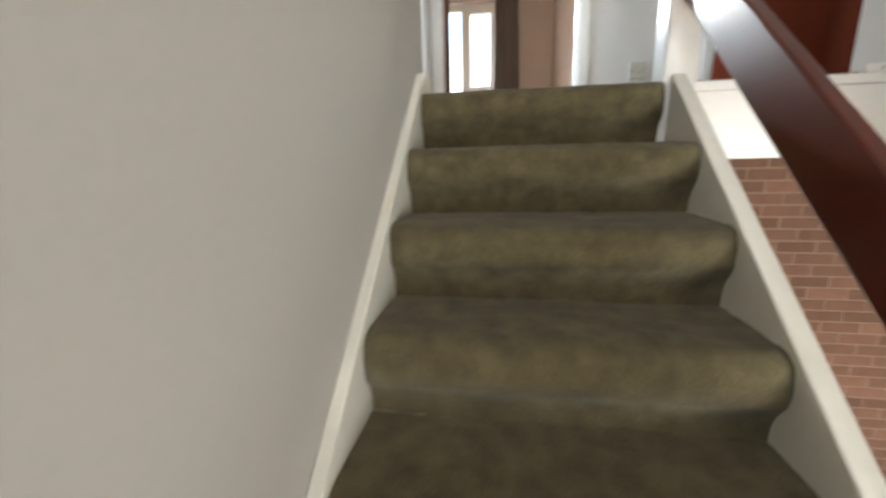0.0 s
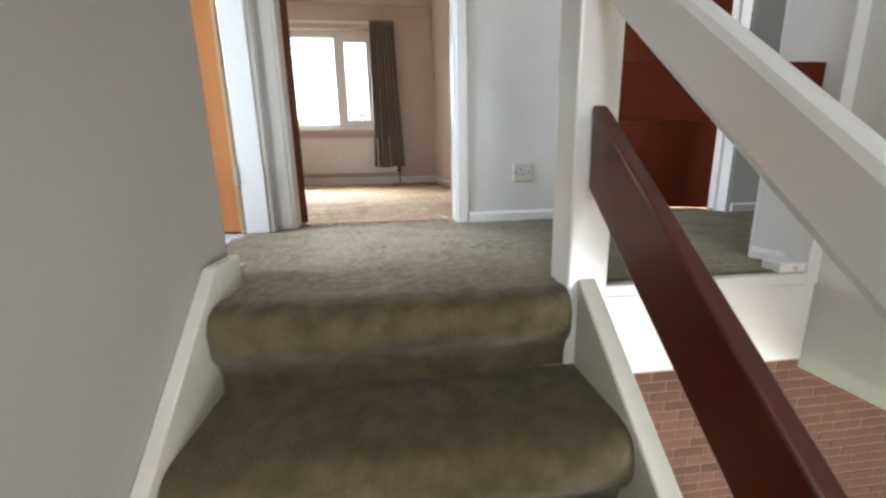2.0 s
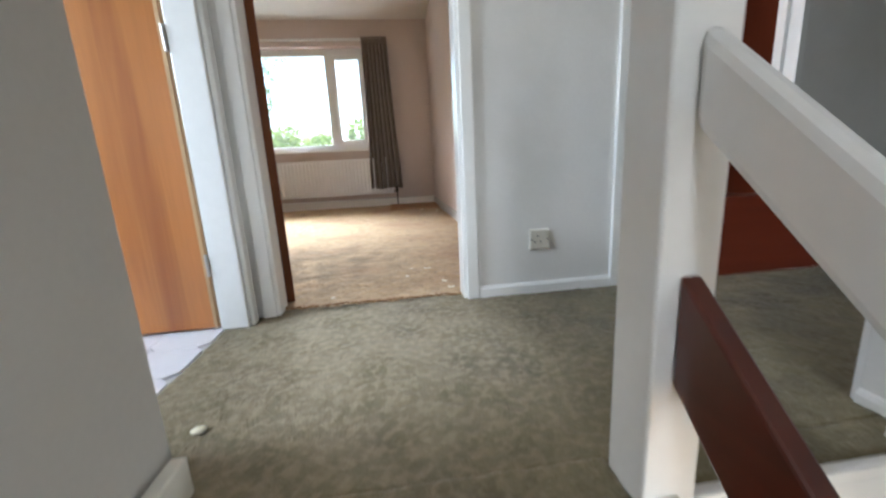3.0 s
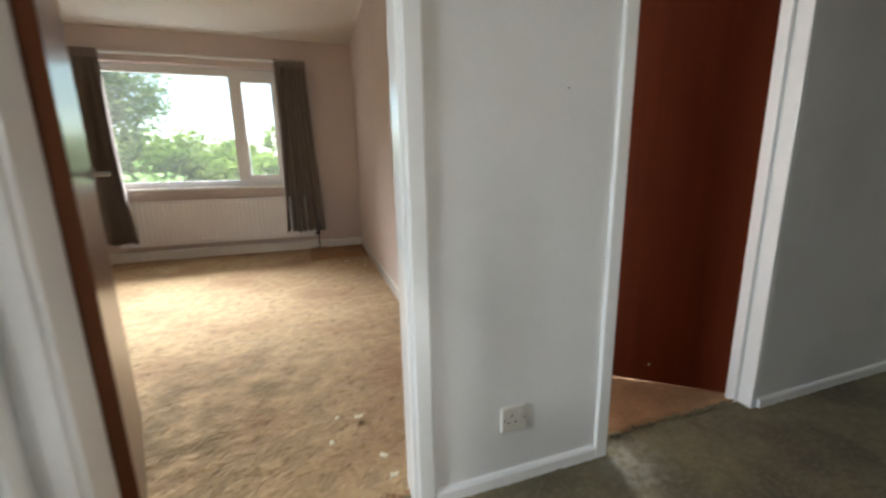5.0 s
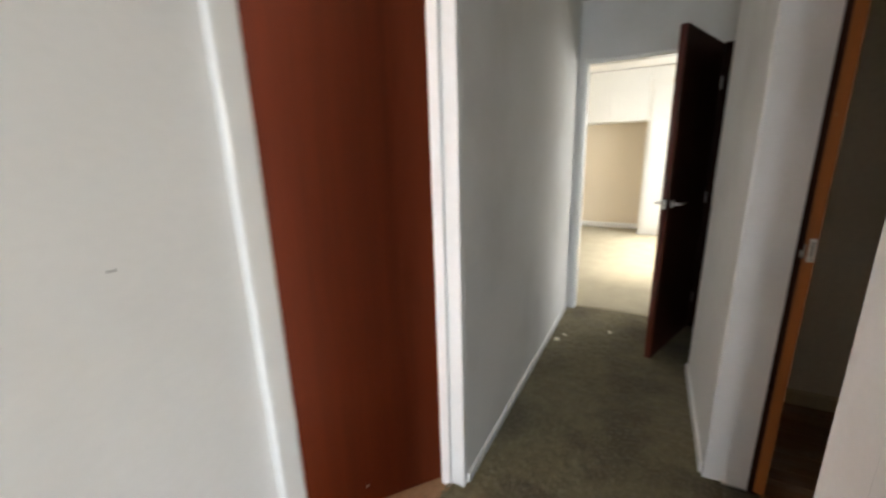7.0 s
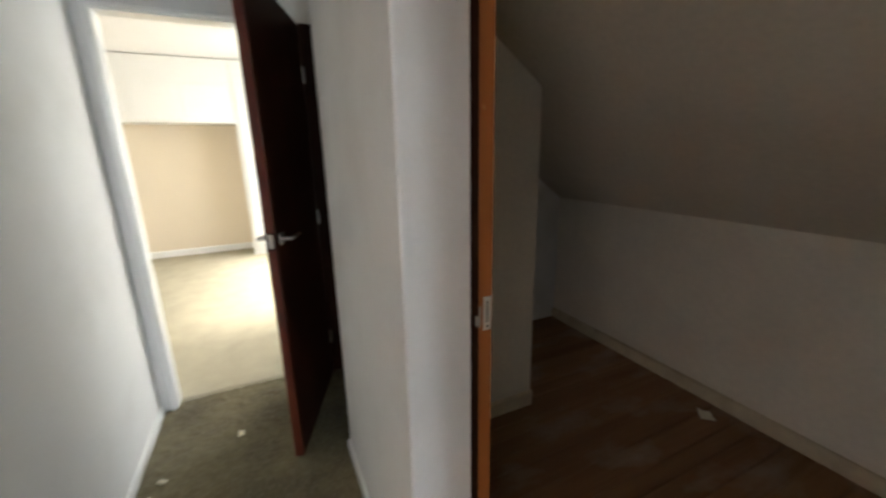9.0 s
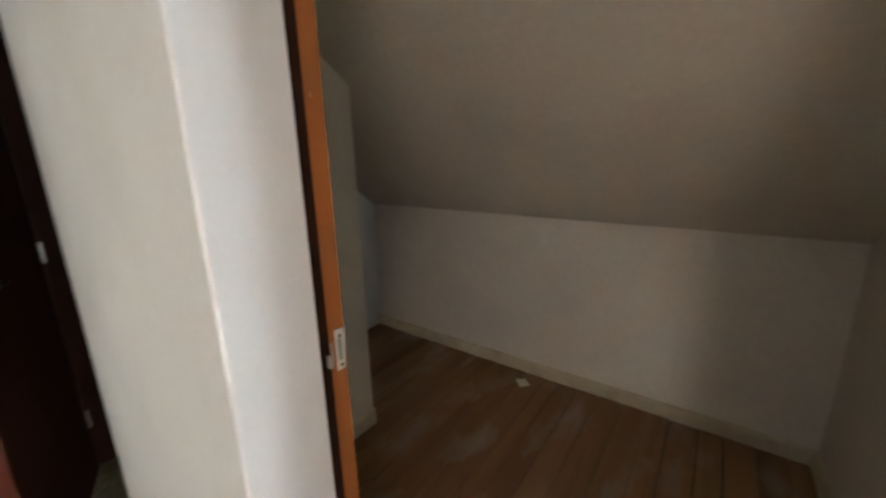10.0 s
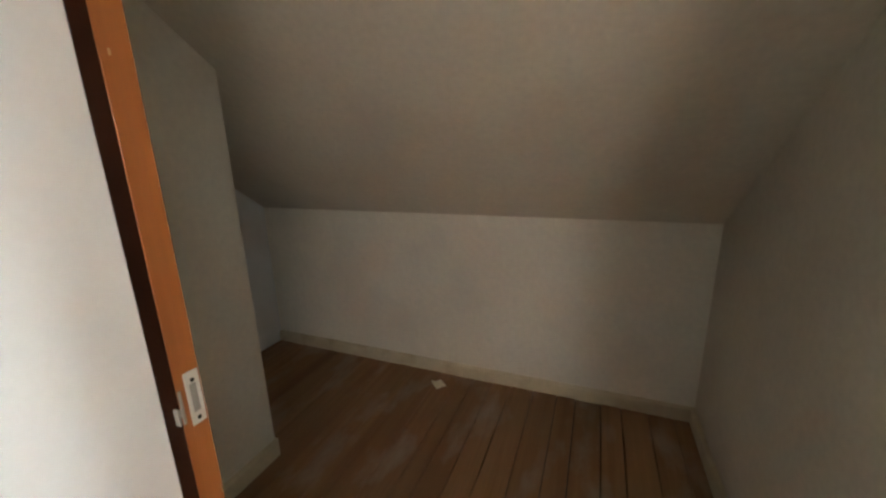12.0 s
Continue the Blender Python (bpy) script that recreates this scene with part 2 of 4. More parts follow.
def leaf_mat(name, a, b):
    m = bpy.data.materials.new(name)
    m.use_nodes = True
    n, l = m.node_tree.nodes, m.node_tree.links
    p = n["Principled BSDF"]
    g = n.new("ShaderNodeNewGeometry")
    mx = n.new("ShaderNodeMix")
    mx.data_type = "RGBA"
    l.new(g.outputs["Random Per Island"], mx.inputs[0])
    mx.inputs[6].default_value, mx.inputs[7].default_value = (*a, 1), (*b, 1)
    l.new(mx.outputs[2], p.inputs["Base Color"])
    p.inputs["Roughness"].default_value = 0.6
    tr = n.new("ShaderNodeBsdfTranslucent")
    l.new(mx.outputs[2], tr.inputs[0])
    mix = n.new("ShaderNodeMixShader")
    mix.inputs[0].default_value = 0.62
    l.new(p.outputs[0], mix.inputs[1])
    l.new(tr.outputs[0], mix.inputs[2])
    l.new(mix.outputs[0], n["Material Output"].inputs[0])
    return m


leaf_bright = leaf_mat("bright_leaf", (0.14, 0.24, 0.045), (0.26, 0.37, 0.095))
leaf_deep = leaf_mat("deep_leaf", (0.10, 0.18, 0.055), (0.20, 0.29, 0.10))


def glass_mat():
    m = bpy.data.materials.new("window_glass")
    m.use_nodes = True
    n, l = m.node_tree.nodes, m.node_tree.links
    n.remove(n["Principled BSDF"])
    t, g, f, mix = n.new("ShaderNodeBsdfTransparent"), n.new("ShaderNodeBsdfGlossy"), n.new("ShaderNodeFresnel"), n.new("ShaderNodeMixShader")
    t.inputs[0].default_value = (0.96, 0.98, 0.97, 1)
    g.inputs["Roughness"].default_value = 0.02
    l.new(f.outputs[0], mix.inputs[0])
    l.new(t.outputs[0], mix.inputs[1])
    l.new(g.outputs[0], mix.inputs[2])
    # Translucent veil painted over the pane: glare haze across the view, uneven by noise.
    veil, veil_mix = n.new("ShaderNodeBsdfTranslucent"), n.new("ShaderNodeMixShader")
    veil_noise = n.new("ShaderNodeTexNoise")
    veil_noise.inputs["Scale"].default_value = 3.0
    amount = n.new("ShaderNodeMapRange")
    amount.inputs[3].default_value, amount.inputs[4].default_value = 0.006, 0.018
    l.new(n.new("ShaderNodeNewGeometry").outputs["Position"], veil_noise.inputs[0])
    l.new(veil_noise.outputs[0], amount.inputs[0])
    l.new(amount.outputs[0], veil_mix.inputs[0])
    l.new(mix.outputs[0], veil_mix.inputs[1])
    l.new(veil.outputs[0], veil_mix.inputs[2])
    l.new(veil_mix.outputs[0], n["Material Output"].inputs[0])
    return m


glass = glass_mat()
# Glass for the unseen end bedroom pane, tinted only to weaken the sun.
sun_dimmer = bpy.data.materials.new("sun_dimming_glass")
sun_dimmer.use_nodes = True
_t = sun_dimmer.node_tree.nodes.new("ShaderNodeBsdfTransparent")
_t.inputs[0].default_value = (0.62, 0.62, 0.60, 1)
sun_dimmer.node_tree.links.new(_t.outputs[0], sun_dimmer.node_tree.nodes["Material Output"].inputs[0])


# ---- building helpers ----
def box(bm, lo, hi, bevel=0.0, seg=2):
    lo, hi = Vector(lo), Vector(hi)
    made = bmesh.ops.create_cube(bm, size=1.0, matrix=Matrix.Translation((lo + hi) / 2) @ Matrix.Diagonal((*(hi - lo), 1)))
    if bevel:
        edges = {e for v in made["verts"] for e in v.link_edges}
        bmesh.ops.bevel(bm, geom=list(edges), offset=bevel, segments=seg, affect="EDGES", profile=0.5)
    return bm


def cyl(bm, a, b, r, seg=16, r2=None):
    a, b = Vector(a), Vector(b)
    d = b - a
    m = Matrix.Translation((a + b) / 2) @ d.to_track_quat("Z", "Y").to_matrix().to_4x4()
    bmesh.ops.create_cone(bm, cap_ends=True, segments=seg, radius1=r, radius2=r if r2 is None else r2, depth=d.length, matrix=m)
    return bm


def boxes(*items, bevel=0.0):
    bm = bmesh.new()
    for lo, hi in items:
        box(bm, lo, hi, bevel)
    return bm


def part(name, bm, material, parent=None, label="", smooth=False):
    me = bpy.data.meshes.new(name)
    bm.to_mesh(me)
    bm.free()
    me.materials.append(material)
    if smooth:
        for p in me.polygons:
            p.use_smooth = True
    ob = new(name, me)
    if parent:
        ob.parent = parent
    return tagged(ob, label)


def thing(name, label, category, group="", place=(0, 0, 0), kind=""):
    ob = new(name)
    ob.location = place
    ob.empty_display_size = 0.1
    return tagged(ob, label, category, group, kind)


def structure(name, bm, material, label, category, smooth=False):
    return tagged(part(name, bm, material, None, label, smooth), label, category, "", "structure")


def smooth_by_angle(ob, deg=35):
    me = ob.data
    for p in me.polygons:
        p.use_smooth = True
    me.set_sharp_from_angle(angle=radians(deg))
    return ob


def prism(bm, outline, axis, lo, hi):
    """Extrude an outline of two coordinates along an axis: x takes (y, z), y takes (x, z)."""
    def v(p, h):
        return (h, p[0], p[1]) if axis == "x" else (p[0], h, p[1]) if axis == "y" else (p[0], p[1], h)
    a = [bm.verts.new(v(p, lo)) for p in outline]
    b = [bm.verts.new(v(p, hi)) for p in outline]
    bm.faces.new(a)
    bm.faces.new(b[::-1])
    for i in range(len(a)):
        j = (i + 1) % len(a)
        bm.faces.new((a[j], a[i], b[i], b[j]))
    bmesh.ops.recalc_face_normals(bm, faces=bm.faces)
    return bm


def pile(x, y, amp, s=1.0):
    """Uneven lie of an old carpet: broad swells, brushed ridges and tufts."""
    p = Vector((x * s, y * s, 0.3))
    warp = Vector((noise.noise(p * 4), noise.noise(p * 4 + Vector((7, 1, 0))), 0)) * 0.35
    q = p + warp
    tuft = 0.3 - abs(noise.noise(Vector((q.x * 13, q.y * 21, 0.7)))) + 0.6 * (0.3 - abs(noise.noise(Vector((q.x * 36, q.y * 29, 2.1)))))
    return amp * (0.55 * noise.noise(p * 3.1) + 0.35 * noise.noise(p * 9.7) + 0.5 * tuft + 0.25 * noise.noise(p * 42) + 0.3 * noise.noise(p * 75))


def carpet_sheet(x0, x1, y0, y1, step, amp, z=0.0, edge=0.03):
    nx, ny = max(2, round((x1 - x0) / step)), max(2, round((y1 - y0) / step))
    verts, faces = [], []
    for j in range(ny + 1):
        for i in range(nx + 1):
            x, y = x0 + (x1 - x0) * i / nx, y0 + (y1 - y0) * j / ny
            verts.append((x, y, z + pile(x, y, amp)))
    for j in range(ny):
        for i in range(nx):
            a = j * (nx + 1) + i
            faces.append((a, a + 1, a + nx + 2, a + nx + 1))
    me = bpy.data.meshes.new("carpet")
    me.from_pydata(verts, [], faces)
    bm = bmesh.new()
    bm.from_mesh(me)
    bpy.data.meshes.remove(me)
    rim = bmesh.ops.extrude_edge_only(bm, edges=[e for e in bm.edges if e.is_boundary])
    for v in [g for g in rim["geom"] if isinstance(g, bmesh.types.BMVert)]:
        v.co.z = z - edge
    return bm


# ---- plan: x to the right of the stairs, y up the stairs, landing at z = 0 ----
RISE, GOING = 0.19, 0.217
Y1 = 1.03          # landing wall with the doors
T = 0.10           # partition thickness
CEIL, BEDCEIL = 2.40, 2.60
X3 = 1.42          # wall beside the stairwell
YR = 0.16          # corridor's right wall
XE = 4.26          # corridor's end wall
LOW = -2.66        # lower floor
TOPW = 2.7

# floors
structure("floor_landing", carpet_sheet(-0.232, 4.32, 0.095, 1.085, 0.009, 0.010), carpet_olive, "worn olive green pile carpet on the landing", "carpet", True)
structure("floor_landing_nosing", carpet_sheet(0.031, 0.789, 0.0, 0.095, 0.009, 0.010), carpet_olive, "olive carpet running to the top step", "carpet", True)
structure("floor_landing_edge", carpet_sheet(0.89, 1.42, 0.012, 0.0945, 0.018, 0.004), carpet_olive, "olive carpet edge beside the stairwell", "carpet", True)
structure("floor_landing_side", carpet_sheet(1.765, 2.64, -0.03, 0.0945, 0.03, 0.003), carpet_olive, "olive carpet in the box room doorway", "carpet", True)
structure("floor_landing_recess", carpet_sheet(3.549, 4.258, 0.002, 0.0945, 0.03, 0.003), carpet_olive, "olive carpet in the recess behind the end door", "carpet", True)
structure("floor_slab", boxes(((-2.4, 0.02, -0.22), (4.34, 1.10, -0.032)), ((-2.4, -0.8, -0.22), (-0.02, 0.02, -0.032)), ((1.45, -1.9, -0.22), (4.6, 0.02, -0.032))), ceiling_white, "timber floor slab with white underside", "floor")
structure("floor_bedroom", carpet_sheet(-2.7, 1.06, 1.085, 5.5, 0.02, 0.0095), carpet_tan, "faded tan pile carpet in the bedroom", "carpet", True)
structure("floor_bedroom_slab", boxes(((-2.8, 1.10, -0.22), (4.36, 5.7, -0.035))), ceiling_white, "timber floor slab", "floor")
structure("floor_small_bedroom", carpet_sheet(1.16, 4.2, 1.085, 4.2, 0.05, 0.006), carpet_patch_mat, "orange tan carpet in the small bedroom", "carpet", True)
structure("floor_end_bedroom", carpet_sheet(4.32, 8.2, -1.3, 3.2, 0.05, 0.006), carpet_cream, "pale cream carpet in the end bedroom", "carpet", True)
structure("floor_end_slab", boxes(((4.37, -1.5, -0.22), (8.4, 3.4, -0.035))), ceiling_white, "timber floor slab", "floor")

# landing walls, with door openings through them
structure("wall_landing", boxes(
    ((-0.145, Y1, 0), (-0.085, Y1 + T, TOPW)), ((-0.085, Y1, 2.03), (0.725, Y1 + T, TOPW)),
    ((0.725, Y1, 0), (1.375, Y1 + T, TOPW)), ((1.375, Y1, 2.03), (2.175, Y1 + T, TOPW)),
    ((2.175, Y1, 0), (4.36, Y1 + T, TOPW))), wall_white, "white painted partition wall along the landing", "wall")
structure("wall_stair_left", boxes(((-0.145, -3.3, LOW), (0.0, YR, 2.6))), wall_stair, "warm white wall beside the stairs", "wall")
structure("wall_bathroom", boxes(
    ((-0.245, YR, 0), (-0.145, 0.215, TOPW)), ((-0.245, 0.215, 2.03), (-0.145, 0.965, TOPW)), ((-0.245, 0.965, 0), (-0.145, Y1 + T, TOPW)),
    ((-0.245, -0.8, 0), (-0.145, YR, TOPW))), wall_white, "white wall with the bathroom doorway", "wall")
structure("wall_stairwell_right", boxes(((1.45, -3.3, -0.265), (1.627, -0.001, 2.6)), ((1.42, 0.0, -0.24), (1.627, 0.145, 2.6))), wall_white, "white partition wall beside the open stairwell", "wall")
structure("wall_box_room_front", boxes(((1.627, 0.0, 0), (1.762, YR, 2.6)), ((1.762, 0.0, 2.03), (2.65, YR, 2.6)), ((1.42, 0.146, 0), (1.626, YR, 2.6))), wall_white, "white corridor wall with the box room opening", "wall")
structure("wall_corridor_end", boxes(((XE, 0.0, 0), (XE + T, 0.185, 2.6)), ((XE, 0.185, 2.0), (XE + T, 0.988, 2.6)), ((XE, 0.988, 0), (XE + T, Y1 - 0.001, 2.6)), ((XE, 1.131, 0), (XE + T, 3.3, 2.6)), ((XE, -1.8, 0), (XE + T, -0.001, 2.6))), wall_white, "white end wall of the corridor", "wall")
structure("ceiling_landing", boxes(((-0.15, -3.4, CEIL), (1.6, 0.16, CEIL + 0.1)), ((-0.15, 0.161, CEIL), (XE, Y1, CEIL + 0.1)), ((3.56, 0.0, CEIL), (XE, 0.1605, CEIL + 0.1))), ceiling_white, "white ceiling over stairs and landing", "ceiling")
# The opening in this wall is made up for the stair fill light.
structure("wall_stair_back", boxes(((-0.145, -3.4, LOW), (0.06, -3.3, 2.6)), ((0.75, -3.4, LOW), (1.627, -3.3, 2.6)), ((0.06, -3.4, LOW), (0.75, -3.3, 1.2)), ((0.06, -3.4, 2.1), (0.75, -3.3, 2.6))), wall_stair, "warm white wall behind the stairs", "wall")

# lower storey
structure("floor_lower", boxes(((-0.145, -4.5, LOW - 0.1), (4.6, 1.6, LOW))), carpet_tan, "tan carpet on the lower floor", "floor")
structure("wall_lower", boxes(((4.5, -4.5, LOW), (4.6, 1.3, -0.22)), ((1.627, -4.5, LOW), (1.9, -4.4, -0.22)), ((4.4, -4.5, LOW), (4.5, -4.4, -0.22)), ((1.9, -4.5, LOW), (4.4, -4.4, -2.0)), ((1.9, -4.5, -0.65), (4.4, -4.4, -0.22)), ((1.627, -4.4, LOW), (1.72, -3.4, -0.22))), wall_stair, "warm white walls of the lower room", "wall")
structure("ceiling_lower", boxes(((1.628, -4.4, -0.24), (4.5, -1.901, -0.20))), ceiling_white, "white ceiling of the lower room", "ceiling")

# bathroom shell
structure("wall_bathroom_outer", boxes(((-2.4, -0.9, 0), (-0.145, -0.8, 2.5)), ((-2.4, Y1, 0), (-0.246, Y1 + T, 2.6)), ((-2.4, -0.8, 0), (-2.3, -0.20, 2.5)), ((-2.4, 0.65, 0), (-2.3, Y1, 2.5)), ((-2.4, -0.20, 0), (-2.3, 0.65, 0.95)), ((-2.4, -0.20, 1.95), (-2.3, 0.65, 2.5))), wall_white, "white bathroom walls", "wall")
structure("ceiling_bathroom", boxes(((-2.4, -0.9, 2.4), (-0.246, Y1, 2.5))), ceiling_white, "white bathroom ceiling", "ceiling")

# bedroom shell, window opening in the far wall
BY = 5.47
WX0, WX1, WZ0, WZ1 = -1.80, 0.19, 0.86, 2.26
structure("wall_bedroom_window", boxes(((-2.8, BY, 0), (WX0, BY + 0.24, TOPW)), ((WX1, BY, 0), (1.15, BY + 0.24, TOPW)), ((WX0, BY, 0), (WX1, BY + 0.24, WZ0)), ((WX0, BY, WZ1), (WX1, BY + 0.24, TOPW))), wall_pink, "pink beige window wall of the bedroom", "wall")
structure("wall_bedroom_right", boxes(((1.05, Y1 + T + 0.001, 0), (1.15, BY - 0.001, TOPW))), wall_pink, "pink beige bedroom side wall", "wall")
structure("wall_bedroom_left", boxes(((-2.8, Y1 + T, 0), (-2.7, BY - 0.001, TOPW))), wall_pink, "pink beige bedroom side wall", "wall")
structure("wall_bedroom_door_side", boxes(((-2.7, Y1 + T + 0.001, 0), (-0.12, Y1 + T + 0.013, TOPW)), ((0.76, Y1 + T + 0.001, 0), (1.049, Y1 + T + 0.013, TOPW)), ((-0.12, Y1 + T + 0.001, 2.1), (0.76, Y1 + T + 0.013, TOPW))), wall_pink, "pink beige bedroom wall by the door", "wall")
structure("ceiling_bedroom", boxes(((-2.7, Y1 + T + 0.014, BEDCEIL), (1.05, BY, BEDCEIL + 0.1))), ceiling_white, "off-white bedroom ceiling", "ceiling")

# small bedroom shell, behind the red door
structure("wall_small_bedroom", boxes(((1.151, 4.3, 0), (1.8, 4.4, 2.6)), ((3.0, 4.3, 0), (4.36, 4.4, 2.6)), ((1.8, 4.3, 0), (3.0, 4.4, 0.95)), ((1.8, 4.3, 2.05), (3.0, 4.4, 2.6)), ((4.26, 3.301, 0), (4.36, 4.3, 2.6))), wall_cream, "cream walls of the small bedroom", "wall")
structure("ceiling_small_bedroom", boxes(((1.151, Y1 + T, CEIL), (4.26, 4.4, CEIL + 0.1))), ceiling_white, "white ceiling of the small bedroom", "ceiling")

# end bedroom shell
structure("wall_end_bedroom", boxes(((8.2, -1.4, 0), (8.3, 3.3, 2.6)), ((4.37, 3.2, 0), (8.2, 3.3, 2.6)), ((4.37, -1.4, 0), (5.35, -1.3, 2.6)), ((7.7, -1.4, 0), (8.2, -1.3, 2.6)), ((5.35, -1.4, 0), (7.7, -1.3, 0.55)), ((5.35, -1.4, 2.12), (7.7, -1.3, 2.6))), wall_cream, "cream painted walls of the end bedroom", "wall")
structure("ceiling_end_bedroom", boxes(((4.361, -1.4, 2.5), (8.3, 3.3, 2.6))), ceiling_white, "white ceiling of the end bedroom", "ceiling")

# box room under the roof slope
KY, KZ, SL = -1.68, 0.985, 0.725
structure("wall_knee", boxes(((1.627, KY - 0.1, 0), (4.5, KY, KZ + 0.03))), wall_knee, "low aged plaster knee wall", "wall")
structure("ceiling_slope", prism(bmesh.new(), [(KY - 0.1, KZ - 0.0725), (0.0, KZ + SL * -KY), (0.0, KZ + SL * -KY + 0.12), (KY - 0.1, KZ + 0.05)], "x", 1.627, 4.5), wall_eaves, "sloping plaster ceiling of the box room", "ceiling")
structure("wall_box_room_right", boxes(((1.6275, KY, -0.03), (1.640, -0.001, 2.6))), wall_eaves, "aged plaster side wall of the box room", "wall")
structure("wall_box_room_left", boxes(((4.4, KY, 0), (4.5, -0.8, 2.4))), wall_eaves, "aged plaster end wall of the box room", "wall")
structure("wall_box_room_return", boxes(((3.44, -0.80, 0), (4.25, -0.002, 2.4))), wall_knee, "boxed-out plaster cupboard wall in the box room", "wall")
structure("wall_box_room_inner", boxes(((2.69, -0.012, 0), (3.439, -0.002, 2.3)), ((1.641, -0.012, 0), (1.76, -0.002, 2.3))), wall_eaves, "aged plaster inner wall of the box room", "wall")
# Unseen slab; overhang keeps sun off the stairs, cut back over the end bedroom.
structure("roof", boxes(((-2.9, -5.3, 2.75), (4.35, 5.8, 2.85)), ((4.351, -1.5, 2.75), (8.5, 5.8, 2.85))), bark, "unseen dark roof slab that blocks the sun", "roof")


# ---- trims ----
def skirting(name, p, q, out, h=0.085, d=0.014, material=gloss_white, label="white gloss painted skirting board"):
    """A board from p to q on the floor, standing proud of the wall towards out."""
    p, q, o = Vector((*p, 0)), Vector((*q, 0)), Vector((*out, 0))
    prof = [(0, -0.01), (d, -0.01), (d, h - 0.012), (d * 0.6, h - 0.003), (0, h)]
    bm = bmesh.new()
    a = [bm.verts.new(p + o * u + Vector((0, 0, w))) for u, w in prof]
    b = [bm.verts.new(q + o * u + Vector((0, 0, w))) for u, w in prof]
    bm.faces.new(a)
    bm.faces.new(b[::-1])
    for i in range(len(a)):
        j = (i + 1) % len(a)
        bm.faces.new((a[i], a[j], b[j], b[i]))
    bmesh.ops.recalc_face_normals(bm, faces=bm.faces)
    return structure(name, bm, material, label, "skirting")


skirting("baseboard", (0.760, Y1), (1.342, Y1), (0, -1), 0.05)
skirting("baseboard", (2.178, Y1), (XE, Y1), (0, -1), 0.046, 0.011)
skirting("baseboard", (2.672, YR), (3.544, YR), (0, 1), 0.05)
skirting("baseboard", (X3, 0.055), (X3, 0.145), (-1, 0), 0.034, 0.012)
skirting("baseboard", (-0.9, BY), (1.05, BY), (0, -1), 0.115, 0.02)
skirting("baseboard", (-2.7, BY), (-0.9, BY), (0, -1), 0.115, 0.02)
skirting("baseboard", (1.05, Y1 + T + 0.02), (1.05, BY - 0.014), (-1, 0), 0.09)
skirting("baseboard", (8.2, 0.62), (8.2, 3.2), (-1, 0), 0.09)
old = "cream painted old skirting board"
skirting("baseboard", (1.64, KY), (4.4, KY), (0, 1), 0.075, 0.018, old_gloss, old)
skirting("baseboard", (1.64, KY + 0.018), (1.64, -0.02), (1, 0), 0.075, 0.018, old_gloss, old)
skirting("baseboard", (3.44, -0.8), (3.44, -0.02), (-1, 0), 0.075, 0.02, old_gloss, old)
skirting("baseboard", (3.44, -0.8), (4.4, -0.8), (0, -1), 0.075, 0.018, old_gloss, old)
skirting("baseboard", (4.4, KY + 0.018), (4.4, -0.82), (-1, 0), 0.075, 0.018, old_gloss, old)


def door_frame(name, axis, plane, sign, a, b, top, label, depth=T, w=0.055, d=0.016, lining=gloss_white, both=True, sides=(1, 1)):
    """Lining boards in an opening from a to b of a wall whose near face is at plane, with architraves on that face. sign: the way the face looks."""
    def blk(u0, u1, v0, v1, z0, z1, bev=0.004):
        bm = bmesh.new()
        lo = (u0, v0, z0) if axis == "x" else (v0, u0, z0)
        hi = (u1, v1, z1) if axis == "x" else (v1, u1, z1)
        return box(bm, [min(p, q) for p, q in zip(lo, hi)], [max(p, q) for p, q in zip(lo, hi)], bev)
    far = plane - sign * depth
    root = thing(name, label, "door frame", kind="structure")
    t = 0.03
    part("jamb", blk(a - 0.002, a + t, plane, far, 0, top), lining, root)
    part("jamb", blk(b - t, b + 0.002, plane, far, 0, top), lining, root)
    part("head", blk(a + t, b - t, plane, far, top - t, top), lining, root)
    for f, s in ((plane, sign), (far, -sign)) if both else ((plane, sign),):
        f = f + s * (0.014 if (s != sign) else 0.0)
        for side, u0, u1 in ((0, a + t - 0.012 - w, a + t - 0.012), (1, b - t + 0.012, b - t + 0.012 + w)):
            if not sides[side]:
                continue
            part("architrave", blk(u0, u1, f, f + s * d, 0, top + w - 0.01, 0.006), lining, root)
        part("architrave_head", blk(a + t - 0.012, b - t + 0.012, f, f + s * d, top - 0.02, top + w - 0.02, 0.005), lining, root)
    return root


door_frame("door_frame_bedroom", "x", Y1, -1, -0.085, 0.725, 2.03, "white gloss door frame of the bedroom", w=0.052, sides=(1, 1))
small_frame = door_frame("door_frame_small_bedroom", "x", Y1, -1, 1.375, 2.175, 2.03, "white gloss door frame around the red door", w=0.05, sides=(1, 0))
part("door_stop", box(bmesh.new(), (2.126, 1.086, 0), (2.146, 1.127, 1.99), 0.003), gloss_white, small_frame)
door_frame("door_frame_bathroom", "y", -0.145, 1, 0.215, 0.965, 2.03, "white gloss door frame of the bathroom", w=0.05)
door_frame("door_frame_end", "y", XE, -1, 0.185, 0.988, 2.0, "white painted door frame at the corridor end", w=0.02, both=False, sides=(0, 1))


# ---- staircase ----
stairs = thing("staircase", "carpeted staircase with white strings and red boards", "staircase", kind="structure")
SX0, SX1 = 0.030, 0.812


